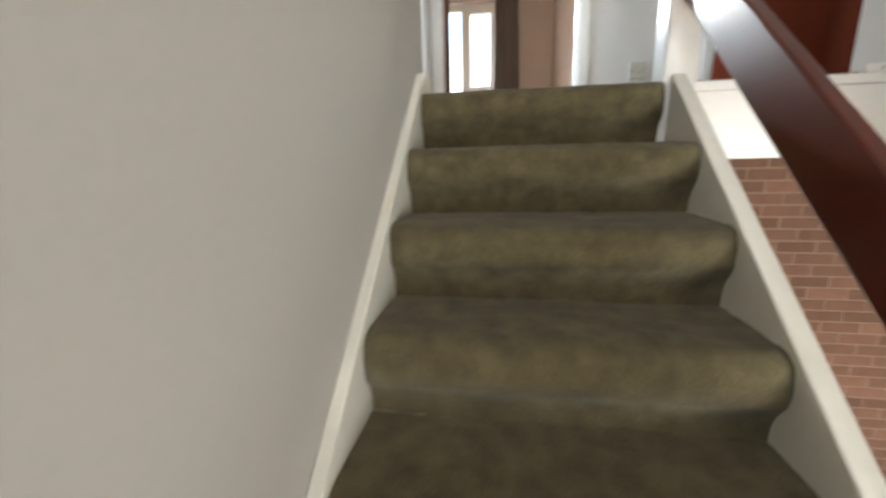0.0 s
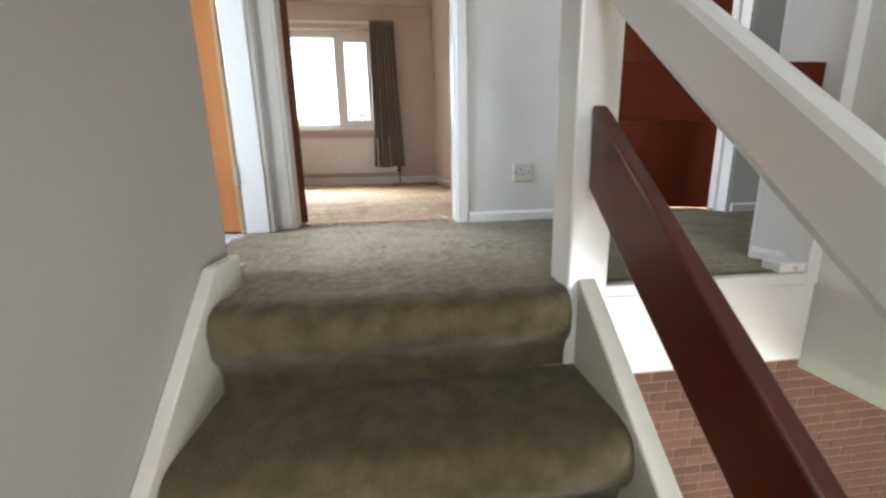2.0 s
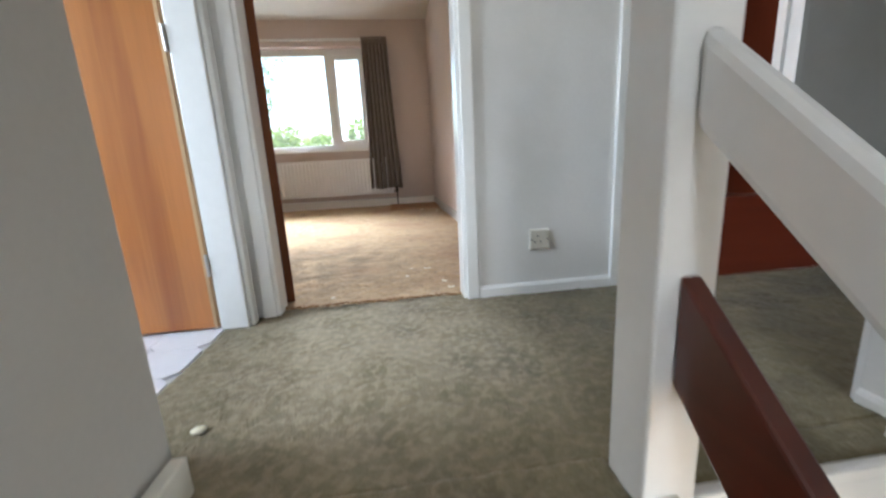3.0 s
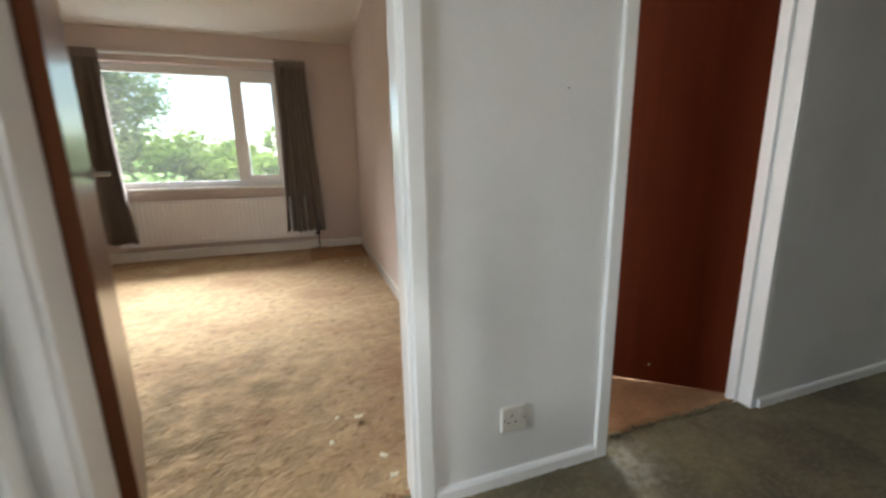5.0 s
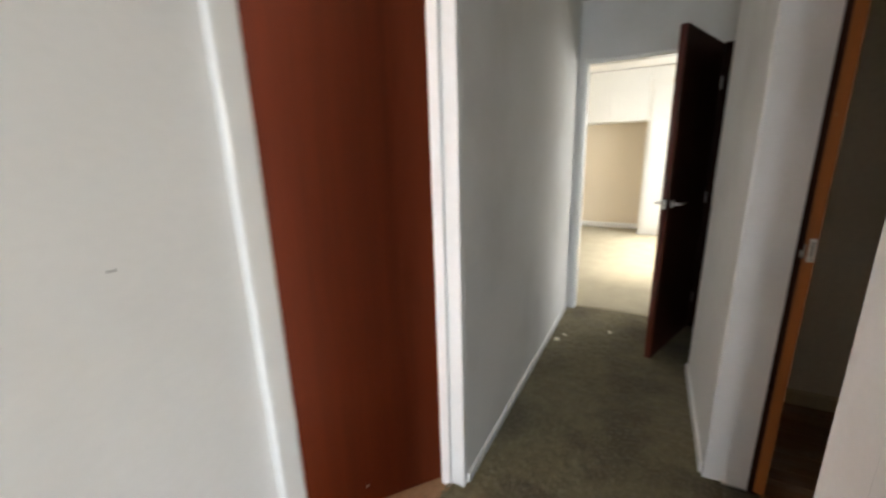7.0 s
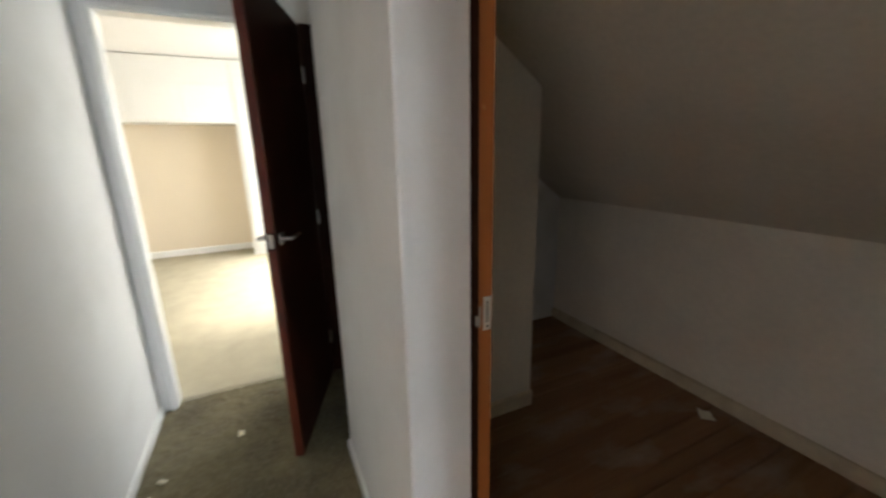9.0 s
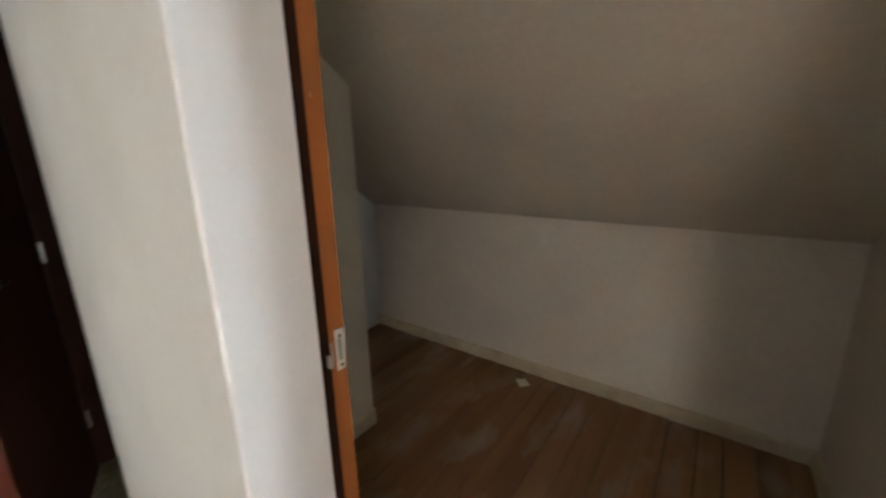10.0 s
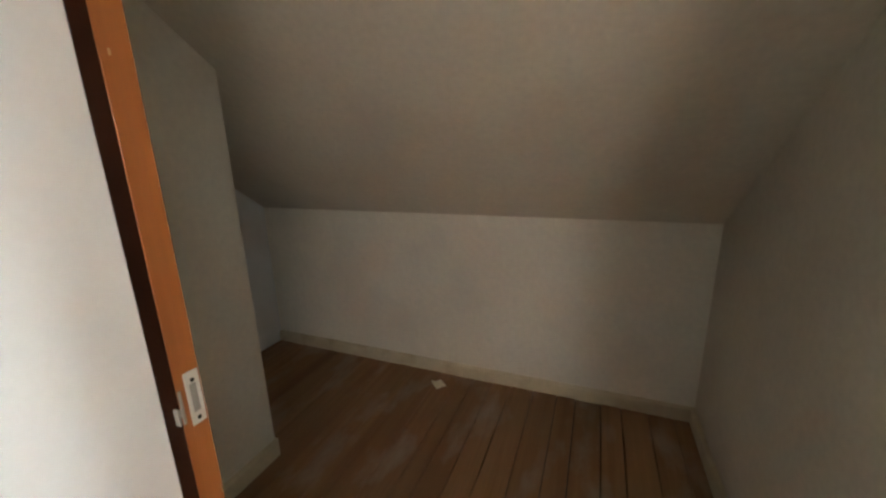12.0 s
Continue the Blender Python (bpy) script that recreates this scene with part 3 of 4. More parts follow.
def step_bm(k):
    """Carpet over one tread, its puffed nose and the riser below it."""
    yb, zt = -0.018 - (k - 1) * GOING if k else 0.006, -k * RISE
    yr, zb = -0.018 - k * GOING, -(k + 1) * RISE
    x1 = 0.79 if k == 0 else SX1
    prof = []
    n_t = 12
    y_in = yr + 0.030
    for i in range(n_t):
        prof.append((yb + (y_in - yb) * i / n_t, zt, 0.0))

    def bez(p0, p1, p2, p3, n, w0, w1):
        for i in range(1, n + 1):
            t = i / n
            c = [(1 - t) ** 3, 3 * t * (1 - t) ** 2, 3 * t * t * (1 - t), t ** 3]
            prof.append((sum(a * p[0] for a, p in zip(c, (p0, p1, p2, p3))), sum(a * p[1] for a, p in zip(c, (p0, p1, p2, p3))), w0 + (w1 - w0) * t))
    nose = (yr - 0.047, zt - 0.066)
    prof.append((y_in, zt, 0.0))
    bez((y_in, zt), (yr - 0.022, zt + 0.004), (nose[0], zt - 0.018), nose, 12, 0.0, 1.0)
    bez(nose, (nose[0], nose[1] - 0.050), (yr + 0.002, zb + 0.085), (yr + 0.004, zb - 0.004), 12, 1.0, 0.0)
    nx = 44
    bm = bmesh.new()
    rows = []
    for j in range(nx + 1):
        x = SX0 + (x1 - SX0) * j / nx
        d = min(x - SX0, x1 - x)
        curl = 1 - math.sqrt(max(0.0, 1 - max(0.0, 1 - d / 0.03) ** 2))
        row = []
        for y, z, w in prof:
            u = pile(x, y * 1.3 + z * 1.7 + k, 0.006)
            sag = 0.006 * math.sin(x * 7 + k * 2.1)
            row.append(bm.verts.new((x, y - w * (u + sag) + w * 0.016 * curl, z + (1 - w) * u * 0.7 - w * 0.006 * curl)))
        rows.append(row)
    for j in range(nx):
        for i in range(len(prof) - 1):
            bm.faces.new((rows[j][i], rows[j][i + 1], rows[j + 1][i + 1], rows[j + 1][i]))
    bmesh.ops.recalc_face_normals(bm, faces=bm.faces)
    if bm.faces[0].normal.z < 0:
        bmesh.ops.reverse_faces(bm, faces=bm.faces)
    return bm


N_STEPS = 14
for k in range(N_STEPS):
    part("carpeted_step", step_bm(k), carpet_stair, stairs, "", True)
slope = RISE / GOING
low_y = -0.018 - (N_STEPS - 1) * GOING


def raked(x0, x1, y0, z_lo, z_hi, y_end, bevel=0.004):
    """A board that falls with the stairs from y0 (its heights there) down to y_end."""
    dz = (y0 - y_end) * slope
    bm = prism(bmesh.new(), [(y0, z_lo), (y0, z_hi), (y_end, z_hi - dz), (y_end, z_lo - dz)], "x", x0, x1)
    bmesh.ops.bevel(bm, geom=list(bm.edges), offset=bevel, segments=2, affect="EDGES", profile=0.5)
    return bm


part("string_board", raked(0.813, 0.855, -0.021, -0.33, 0.020, low_y), cream_gloss, stairs, "cream painted right string board")
bm = raked(0.001, 0.029, 0.03, -0.33, 0.075, low_y, 0.003)
part("string_board", bm, cream_gloss, stairs, "cream painted string board against the wall")
bm = bmesh.new()
box(bm, (0.001, 0.031, -0.02), (0.030, 0.155, 0.075), 0.004)
part("string_cap", bm, cream_gloss, stairs)
part("newel_post", box(bmesh.new(), (0.790, -0.020, -0.30), (0.885, 0.080, 0.98), 0.006, 3), gloss_white, stairs, "white gloss painted square newel post")
part("handrail", raked(0.822, 0.860, -0.0205, 0.592, 0.714, -2.75, 0.014), gloss_white, stairs, "white painted flat handrail board")
part("red_board", raked(0.824, 0.857, -0.0205, 0.222, 0.391, -2.75, 0.005), board_red, stairs, "dark red varnished balustrade board")
part("landing_board", box(bmesh.new(), (0.886, 0.035, 0.364), (1.419, 0.062, 0.491), 0.004), board_red_x, stairs, "dark red varnished guard board over the stairwell")
part("newel_post", box(bmesh.new(), (0.800, -2.85, LOW), (0.885, -2.751, -1.45), 0.006, 3), gloss_white, stairs)
part("fascia", box(bmesh.new(), (0.886, -0.006, -0.24), (1.449, 0.012, -0.034), 0.003), gloss_white, stairs, "white painted landing fascia board")
part("ledge", box(bmesh.new(), (0.886, -0.010, -0.033), (1.419, 0.030, -0.004), 0.004), gloss_white, stairs, "white painted landing edge ledge")
part("corner_trim", box(bmesh.new(), (1.418, -0.008, -0.035), (1.452, -0.0005, 2.38), 0.002), gloss_white, stairs)
part("rail_stub", box(bmesh.new(), (1.345, -0.004, -0.003), (1.418, 0.048, 0.022), 0.004), gloss_white, stairs, "white stub of a removed base rail")
bm = bmesh.new()
cyl(bm, (1.385, -0.006, 0.008), (1.385, 0.0, 0.008), 0.006, 12)
part("screw_head", bm, steel, stairs)
part("soffit", raked(0.029, 0.80, low_y + 2.7, -0.9 + 0.0, -0.86, low_y, 0.002), ceiling_white, stairs)


# ---- doors ----
def lever(parent, x, y, z, ny, to):
    """Rose, neck and lever on a door face that looks along ny in the leaf's own axes; to: the way the lever points."""
    h = part("handle", box(bmesh.new(), (x - 0.024, min(y, y + ny * 0.009), z - 0.004), (x + 0.024, max(y, y + ny * 0.009), z + 0.044), 0.004), steel, parent, "satin metal lever handle")
    bm = bmesh.new()
    cyl(bm, (x, y, z + 0.02), (x, y + ny * 0.05, z + 0.02), 0.009)
    cyl(bm, (x - to * 0.006, y + ny * 0.045, z + 0.02), (x + to * 0.105, y + ny * 0.045, z + 0.018), 0.009, 16, 0.007)
    part("lever", bm, steel, h, "", True)
    return h


def door_leaf(name, hinge, angle, width, height, material, label, handle_z=1.0, thick=0.038, handles=(1, -1), hinges=(0.25, 1.0, 1.75), edge=None, knuckle=1):
    """A flush leaf: its own x runs from hinge to latch, y through its thickness."""
    root = thing(name, label, "door", place=(*hinge, 0))
    root.rotation_euler = (0, 0, radians(angle))
    part("leaf", box(bmesh.new(), (0.002, -thick / 2, 0.012), (width, thick / 2, height), 0.002), material, root)
    if edge:
        part("lipping", box(bmesh.new(), (-0.004, -thick / 2 + 0.001, 0.014), (0.0015, thick / 2 - 0.001, height - 0.002), 0.001), edge, root)
    for s in handles:
        lever(root, width - 0.06, s * thick / 2, handle_z, s, -1)
    part("latch_plate", box(bmesh.new(), (width, -0.010, handle_z - 0.008), (width + 0.002, 0.010, handle_z + 0.048), 0.0008), steel, root)
    for z in hinges:
        bm = bmesh.new()
        cyl(bm, (0.0, knuckle * (thick / 2 + 0.003), z - 0.04), (0.0, knuckle * (thick / 2 + 0.003), z + 0.04), 0.006, 12)
        part("hinge", bm, steel, root)
    return root


bath_door = door_leaf("bathroom_door", (-0.252, 0.956), 180, 0.72, 1.985, door_orange, "open flush bathroom door in orange varnished plywood", edge=edge_wood, handles=(-1,))
part("lipping", box(bmesh.new(), (0.003, 0.0188, 0.014), (0.016, 0.0202, 1.983), 0.0004), edge_wood, bath_door, "pale timber lipping")
door_leaf("bedroom_door", (-0.048, 1.155), 111, 0.74, 1.985, door_red_gloss, "open flush bedroom door in dark red wood", edge=door_edge)
red = door_leaf("small_bedroom_door", (2.157, 1.147), 141, 0.735, 1.985, door_red, "half open flush door in dark red mahogany veneer", handles=(-1,))
bm = bmesh.new()
cyl(bm, (0.315, 0.018, 0.097), (0.315, 0.021, 0.097), 0.005, 12)
part("screw_head", bm, steel, red)
# Dark panels put in for the recess's shade; the cupboard is made up.
cupboard = thing("cupboard_door", "dark panel filling the shaded corridor recess", "door", place=(3.565, 0.004, 0))
part("leaf", box(bmesh.new(), (0.002, 0.0, 0.012), (0.69, 0.034, 1.99), 0.002), door_dark, cupboard)
# Thin dark strip over the end wall, where only shade falls.
part("jamb", box(bmesh.new(), (0.6905, 0.0, 0), (0.6925, 0.118, 2.0), 0.0005), door_dark, cupboard)
part("head", box(bmesh.new(), (0.002, 0.0, 1.995), (0.69, 0.05, 2.05), 0.003), gloss_white, cupboard)
end_angle = math.degrees(math.atan2(0.385 - 0.140, 3.585 - 4.25))
end_leaf = door_leaf("end_bedroom_door", (4.245, 0.140), end_angle, 0.705, 1.985, door_dark, "dark brown flush door standing open into the corridor", handle_z=1.0)
part("latch_edge", box(bmesh.new(), (0.7052, -0.0185, 0.014), (0.7070, 0.0185, 0.985), 0.0004), board_red, end_leaf, "bare reddish wood of the latch edge")
part("latch_edge", box(bmesh.new(), (0.7052, -0.0185, 1.055), (0.7070, 0.0185, 1.983), 0.0004), board_red, end_leaf)

# box room jamb with its striking plate
rc = 0.006
arc = [(2.65, YR - 0.03), (2.6475, YR - 0.012)] + [(2.6465 + rc - rc * math.cos(radians(a)), YR + 0.0035 - rc + rc * math.sin(radians(a))) for a in range(0, 91, 15)] + [(2.668, YR + 0.003), (2.690, YR)]
bm = prism(bmesh.new(), [(3.548, 0.0), (2.65, 0.0)] + arc + [(3.545, YR), (3.548, YR - 0.003)], "z", 0.0, 2.6)
smooth_by_angle(structure("wall_corridor_right", bm, wall_white, "white corridor wall with a rounded corner", "wall"), 25)
jamb = thing("door_jamb", "orange brown timber jamb with a worn striking plate", "door frame", place=(2.65, -0.008, 0), kind="structure")
part("jamb_post", box(bmesh.new(), (-0.0015, -0.036, 0), (0.03, -0.0015, 2.0), 0.001), jamb_orange, jamb)
part("jamb_edge", box(bmesh.new(), (-0.0012, -0.0012, 0), (0.001, 0.0185, 2.0), 0.0005), door_dark, jamb, "dark red stained rebate of the jamb")
part("head_post", box(bmesh.new(), (-0.886, -0.040, 2.0005), (0.03, -0.0005, 2.029), 0.002), jamb_orange, jamb)
for y, z, h in ((-0.012, 1.43, 0.012), (-0.034, 0.83, 0.018)):
    part("paint_fleck", box(bmesh.new(), (-0.0019, y - 0.0014, z), (-0.0012, y + 0.0014, z + h * 0.6), 0.0004), edge_wood, jamb, "bare wood fleck")
plate = part("striking_plate", boxes(((-0.0030, -0.033, 0.962), (-0.0012, -0.013, 0.980)), ((-0.0030, -0.033, 1.024), (-0.0012, -0.013, 1.042)), ((-0.0030, -0.033, 0.980), (-0.0012, -0.028, 1.024)), ((-0.0030, -0.018, 0.980), (-0.0012, -0.013, 1.024)), bevel=0.0004), painted_metal, jamb, "pale painted metal striking plate")
part("keep_hole", box(bmesh.new(), (-0.0017, -0.028, 0.980), (-0.0012, -0.018, 1.024)), slot_grey, plate)
bm = bmesh.new()
box(bm, (-0.0032, -0.006, 0.972), (-0.001, -0.002, 1.022), 0.0008)
box(bm, (-0.0032, -0.002, 0.985), (-0.001, 0.007, 0.997), 0.0008)
box(bm, (-0.010, 0.004, 0.978), (-0.001, 0.0075, 1.002), 0.0012)
part("keep_lip", bm, slot_grey, plate, "bent tarnished lip of the striking plate")
for z in (0.971, 1.029):
    bm = bmesh.new()
    cyl(bm, (-0.0042, -0.023, z), (-0.0030, -0.023, z), 0.003, 10)
    part("screw_head", bm, black_hole, plate)

# ---- wall socket ----
sock = thing("wall_socket", "ivory plastic single wall socket", "socket", place=(1.023, Y1, 0.236))
bm = bmesh.new()
box(bm, (-0.043, -0.011, -0.043), (0.043, 0, 0.043), 0.0035, 3)
part("face_plate", bm, plastic, sock)
for sx, sz, w, h in ((-0.020, -0.010, 0.0075, 0.0045), (0.004, -0.010, 0.0075, 0.0045), (-0.008, 0.013, 0.0045, 0.0085)):
    part("pin_hole", box(bmesh.new(), (sx - w / 2, -0.0118, sz - h / 2), (sx + w / 2, -0.0108, sz + h / 2)), black_hole, sock)
for sx in (-0.034, 0.034):
    bm = bmesh.new()
    cyl(bm, (sx, -0.0120, 0.0), (sx, -0.0108, 0.0), 0.0032, 10)
    part("fixing_screw", bm, black_hole, sock)
part("rocker", box(bmesh.new(), (0.014, -0.0145, 0.004), (0.026, -0.0108, 0.024), 0.001), plastic, sock)

# ---- bedroom window ----
win = thing("window_1", "white plastic framed bedroom window with one casement", "window", kind="structure")
FY0, FY1 = BY + 0.10, BY + 0.17
part("window_frame", boxes(((WX0, FY0, WZ0), (WX0 + 0.07, FY1, WZ1)), ((WX1 - 0.07, FY0, WZ0), (WX1, FY1, WZ1)), ((WX0 + 0.07, FY0, WZ0), (WX1 - 0.07, FY1, WZ0 + 0.075)), ((WX0 + 0.07, FY0, WZ1 - 0.09), (WX1 - 0.07, FY1, WZ1)), ((-0.425, FY0, WZ0 + 0.075), (-0.345, FY1, WZ1 - 0.09)), bevel=0.006), upvc, win)
cas = part("casement", boxes(((-0.3445, FY0 - 0.018, WZ0 + 0.07), (-0.275, FY1 - 0.01, WZ1 - 0.085)), ((0.05, FY0 - 0.018, WZ0 + 0.07), (0.125, FY1 - 0.01, WZ1 - 0.085)), ((-0.275, FY0 - 0.018, WZ0 + 0.07), (0.05, FY1 - 0.01, WZ0 + 0.135)), ((-0.275, FY0 - 0.018, WZ1 - 0.15), (0.05, FY1 - 0.01, WZ1 - 0.085)), bevel=0.005), upvc, win)
part("casement_handle", boxes(((-0.325, FY0 - 0.030, 1.40), (-0.300, FY0 - 0.019, 1.47)), ((-0.322, FY0 - 0.045, 1.42), (-0.303, FY0 - 0.031, 1.55)), bevel=0.003), upvc, cas)
for x0, x1, z0, z1 in ((WX0 + 0.07, -0.425, WZ0 + 0.075, WZ1 - 0.09), (-0.275, 0.05, WZ0 + 0.135, WZ1 - 0.15)):
    pane = part("pane", box(bmesh.new(), (x0 - 0.005, FY0 + 0.03, z0 - 0.005), (x1 + 0.005, FY0 + 0.036, z1 + 0.005)), glass, win)
    pane.visible_shadow = False
part("window_sill", box(bmesh.new(), (WX0 - 0.04, BY - 0.035, WZ0 - 0.03), (WX1 + 0.04, FY0, WZ0 + 0.002), 0.006), gloss_white, win, "white painted window board")
part("outer_sill", box(bmesh.new(), (WX0 - 0.05, FY1, WZ0 - 0.05), (WX1 + 0.05, BY + 0.30, WZ0 - 0.01), 0.004), upvc, win)

rail = thing("curtain_rail", "white curtain rail board above the window", "curtain rail", place=(0, BY, 0))
part("pelmet_board", box(bmesh.new(), (-1.98, -0.022, 2.325), (0.45, 0.0, 2.362), 0.004), gloss_white, rail)
part("track", box(bmesh.new(), (-1.96, -0.042, 2.333), (0.44, -0.023, 2.350), 0.004), upvc, rail)


def curtain(x0, x1, z0, z1, flare, seed, label):
    """A gathered curtain in folds, wider or shifted at the hem."""
    root = thing("curtain", label, "curtain", "curtains at the bedroom window", (0, BY - 0.075, 0))
    rnd = random.Random(seed)
    n, m = 110, 26
    ph = [rnd.uniform(0, 6.28) for _ in range(4)]
    bm = bmesh.new()
    rows = []
    for j in range(m + 1):
        v = j / m
        z = z1 + (z0 - z1) * v
        row = []
        for i in range(n + 1):
            u = i / n
            a0, a1 = x0 + flare[0] * v ** 1.4, x1 + flare[1] * v ** 1.4
            x = a0 + (a1 - a0) * (u + 0.012 * math.sin(u * 40 + ph[0]))
            depth = 0.024 + 0.036 * min(1, v * 2)
            y = depth * (math.sin(u * 44 + ph[1] + 0.6 * math.sin(v * 3 + ph[2])) + 0.45 * math.sin(u * 19 + ph[3] + v * 1.3))
            row.append(bm.verts.new((x, y - 0.085 * min(1.0, v * 1.25), z + 0.008 * math.sin(u * 9 + ph[0]) * (v > 0.9))))
        rows.append(row)
    for j in range(m):
        for i in range(n):
            bm.faces.new((rows[j][i], rows[j + 1][i], rows[j + 1][i + 1], rows[j][i + 1]))
    bm.normal_update()
    bmesh.ops.solidify(bm, geom=bm.faces[:], thickness=0.004)
    part("cloth", bm, curtain_mat, root, "", True)
    bm = bmesh.new()
    for i in range(14):
        u = x0 + (x1 - x0) * (i + 0.5) / 14
        box(bm, (u - 0.010, -0.035 + 0.006 * (i % 2), z1 - 0.075), (u + 0.010, -0.018, z1 + 0.02), 0.004)
    part("heading_tape", bm, curtain_mat, root)
    return root


curtain(0.125, 0.480, 0.27, 2.33, (-0.03, 0.085), 3, "taupe gathered curtain drawn to the window side")
curtain(-1.90, -1.60, 0.25, 2.33, (0.08, 0.10), 8, "taupe gathered curtain beside the radiator")

# ---- radiator ----
rad = thing("radiator", "white ribbed steel panel radiator under the window", "radiator", place=(0, BY, 0))
RX0, RX1, RZ0, RZ1 = -1.72, 0.43, 0.185, 0.715
ribs, prof = 40, []
for i in range(ribs):
    a = RX0 + 0.03 + (RX1 - RX0 - 0.06) * i / ribs
    w = (RX1 - RX0 - 0.06) / ribs
    prof += [(a, 0.0), (a + 0.16 * w, 0.011), (a + 0.56 * w, 0.011), (a + 0.72 * w, 0.0)]
prof = [(RX0, 0.0)] + prof + [(RX1, 0.0)]
bm = bmesh.new()
zs = [(RZ0, 0.0), (RZ0 + 0.03, 0.0), (RZ0 + 0.055, 1.0), (RZ1 - 0.055, 1.0), (RZ1 - 0.03, 0.0), (RZ1, 0.0)]
grid = [[bm.verts.new((x, -0.095 - d * f, z)) for x, d in prof] for z, f in zs]
for a, b in zip(grid, grid[1:]):
    for i in range(len(prof) - 1):
        bm.faces.new((a[i], a[i + 1], b[i + 1], b[i]))
bm.normal_update()
bmesh.ops.solidify(bm, geom=bm.faces[:], thickness=0.012)
part("front_panel", bm, rad_white, rad)
part("back_panel", box(bmesh.new(), (RX0, -0.045, RZ0), (RX1, -0.03, RZ1), 0.004), rad_white, rad)
part("top_grille", boxes(*[((RX0 + 0.02 + i * (RX1 - RX0 - 0.04) / 90, -0.094, RZ1 - 0.004), (RX0 + 0.02 + (i + 0.6) * (RX1 - RX0 - 0.04) / 90, -0.046, RZ1 + 0.001)) for i in range(90)]), rad_white, rad)
for x in (RX0 + 0.004, RX1 - 0.004):
    part("end_panel", box(bmesh.new(), (x - 0.006, -0.0825, RZ0 + 0.01), (x + 0.006, -0.046, RZ1 - 0.005), 0.002), rad_white, rad)
bm = bmesh.new()
cyl(bm, (RX1 + 0.045, -0.065, 0.0), (RX1 + 0.045, -0.065, 0.20), 0.0085)
cyl(bm, (RX1, -0.065, 0.215), (RX1 + 0.05, -0.065, 0.215), 0.010)
v = part("valve_pipe", bm, black_hole, rad, "dark supply pipe", True)
bm = bmesh.new()
cyl(bm, (RX1 + 0.045, -0.065, 0.20), (RX1 + 0.045, -0.065, 0.30), 0.019, 20, 0.016)
part("valve_cap", bm, black_hole, v, "dark valve cap")
bm = bmesh.new()
cyl(bm, (-2.6, -0.035, 0.115), (RX1 + 0.03, -0.035, 0.115), 0.011)
part("skirting_pipe", bm, rad_white, rad, "painted pipe running above the skirting", True)
for x in (-1.4, -0.65, 0.15):
    part("bracket", box(bmesh.new(), (x - 0.015, -0.0305, 0.25), (x + 0.015, 0.0, 0.65), 0.002), rad_white, rad)

# carpet patch by the radiator
tagged(part("carpet_patch", carpet_sheet(0.36, 1.03, 4.70, 5.40, 0.03, 0.006, 0.017, 0.023), carpet_patch_mat, None, "", True), "darker orange tan square of patched carpet", "carpet patch")

# ---- end bedroom fitted units ----
ward = thing("fitted_wardrobe", "white fitted wardrobe reaching the ceiling", "wardrobe", place=(7.74, 0, 0))
part("carcass", box(bmesh.new(), (0.02, -1.29, 0.0), (0.455, 0.60, 2.49), 0.003), cup_white, ward)
for a, b in ((-1.28, -0.66), (-0.65, -0.03), (-0.02, 0.55)):
    part("wardrobe_door", box(bmesh.new(), (0.0, a, 0.09), (0.0195, b, 1.72), 0.003), cup_white, ward)
    part("top_door", box(bmesh.new(), (0.0, a, 1.76), (0.0195, b, 2.19), 0.003), cup_white, ward)
over = thing("overhead_cupboard", "white overhead cupboards spanning the recess", "cupboard", place=(7.74, 0, 0))
part("carcass", box(bmesh.new(), (0.02, 0.605, 1.745), (0.455, 3.19, 2.49), 0.003), cup_white, over)
for i in range(5):
    a = 0.62 + i * 0.515
    part("cupboard_door", box(bmesh.new(), (0.0, a, 1.765), (0.0195, a + 0.505, 2.19), 0.003), cup_white, over)
win2 = thing("window_2", "wide white framed window of the end bedroom", "window", kind="structure")
part("window_frame", boxes(((5.35, -1.39, 0.55), (5.40, -1.33, 2.12)), ((7.65, -1.39, 0.55), (7.70, -1.33, 2.12)), ((5.40, -1.39, 0.55), (7.65, -1.33, 0.60)), ((5.40, -1.39, 2.07), (7.65, -1.33, 2.12)), bevel=0.004), upvc, win2)
# Added pane that cuts the sunlight entering the end bedroom.
part("pane", box(bmesh.new(), (5.39, -1.365, 0.59), (7.66, -1.359, 2.08)), sun_dimmer, win2)
pend = thing("pendant_lamp", "amber fabric pendant lampshade hanging from the ceiling", "lamp", place=(6.4, 0.19, 2.5))
bm = bmesh.new()
cyl(bm, (0, 0, -0.28), (0, 0, 0), 0.004, 8)
part("flex", bm, plastic, pend)
bm = bmesh.new()
bmesh.ops.create_cone(bm, cap_ends=False, segments=28, radius1=0.16, radius2=0.09, depth=0.18, matrix=Matrix.Translation((0, 0, -0.33)))
bm.normal_update()
bmesh.ops.solidify(bm, geom=bm.faces[:], thickness=0.004)
part("shade", bm, amber, pend, "", True)


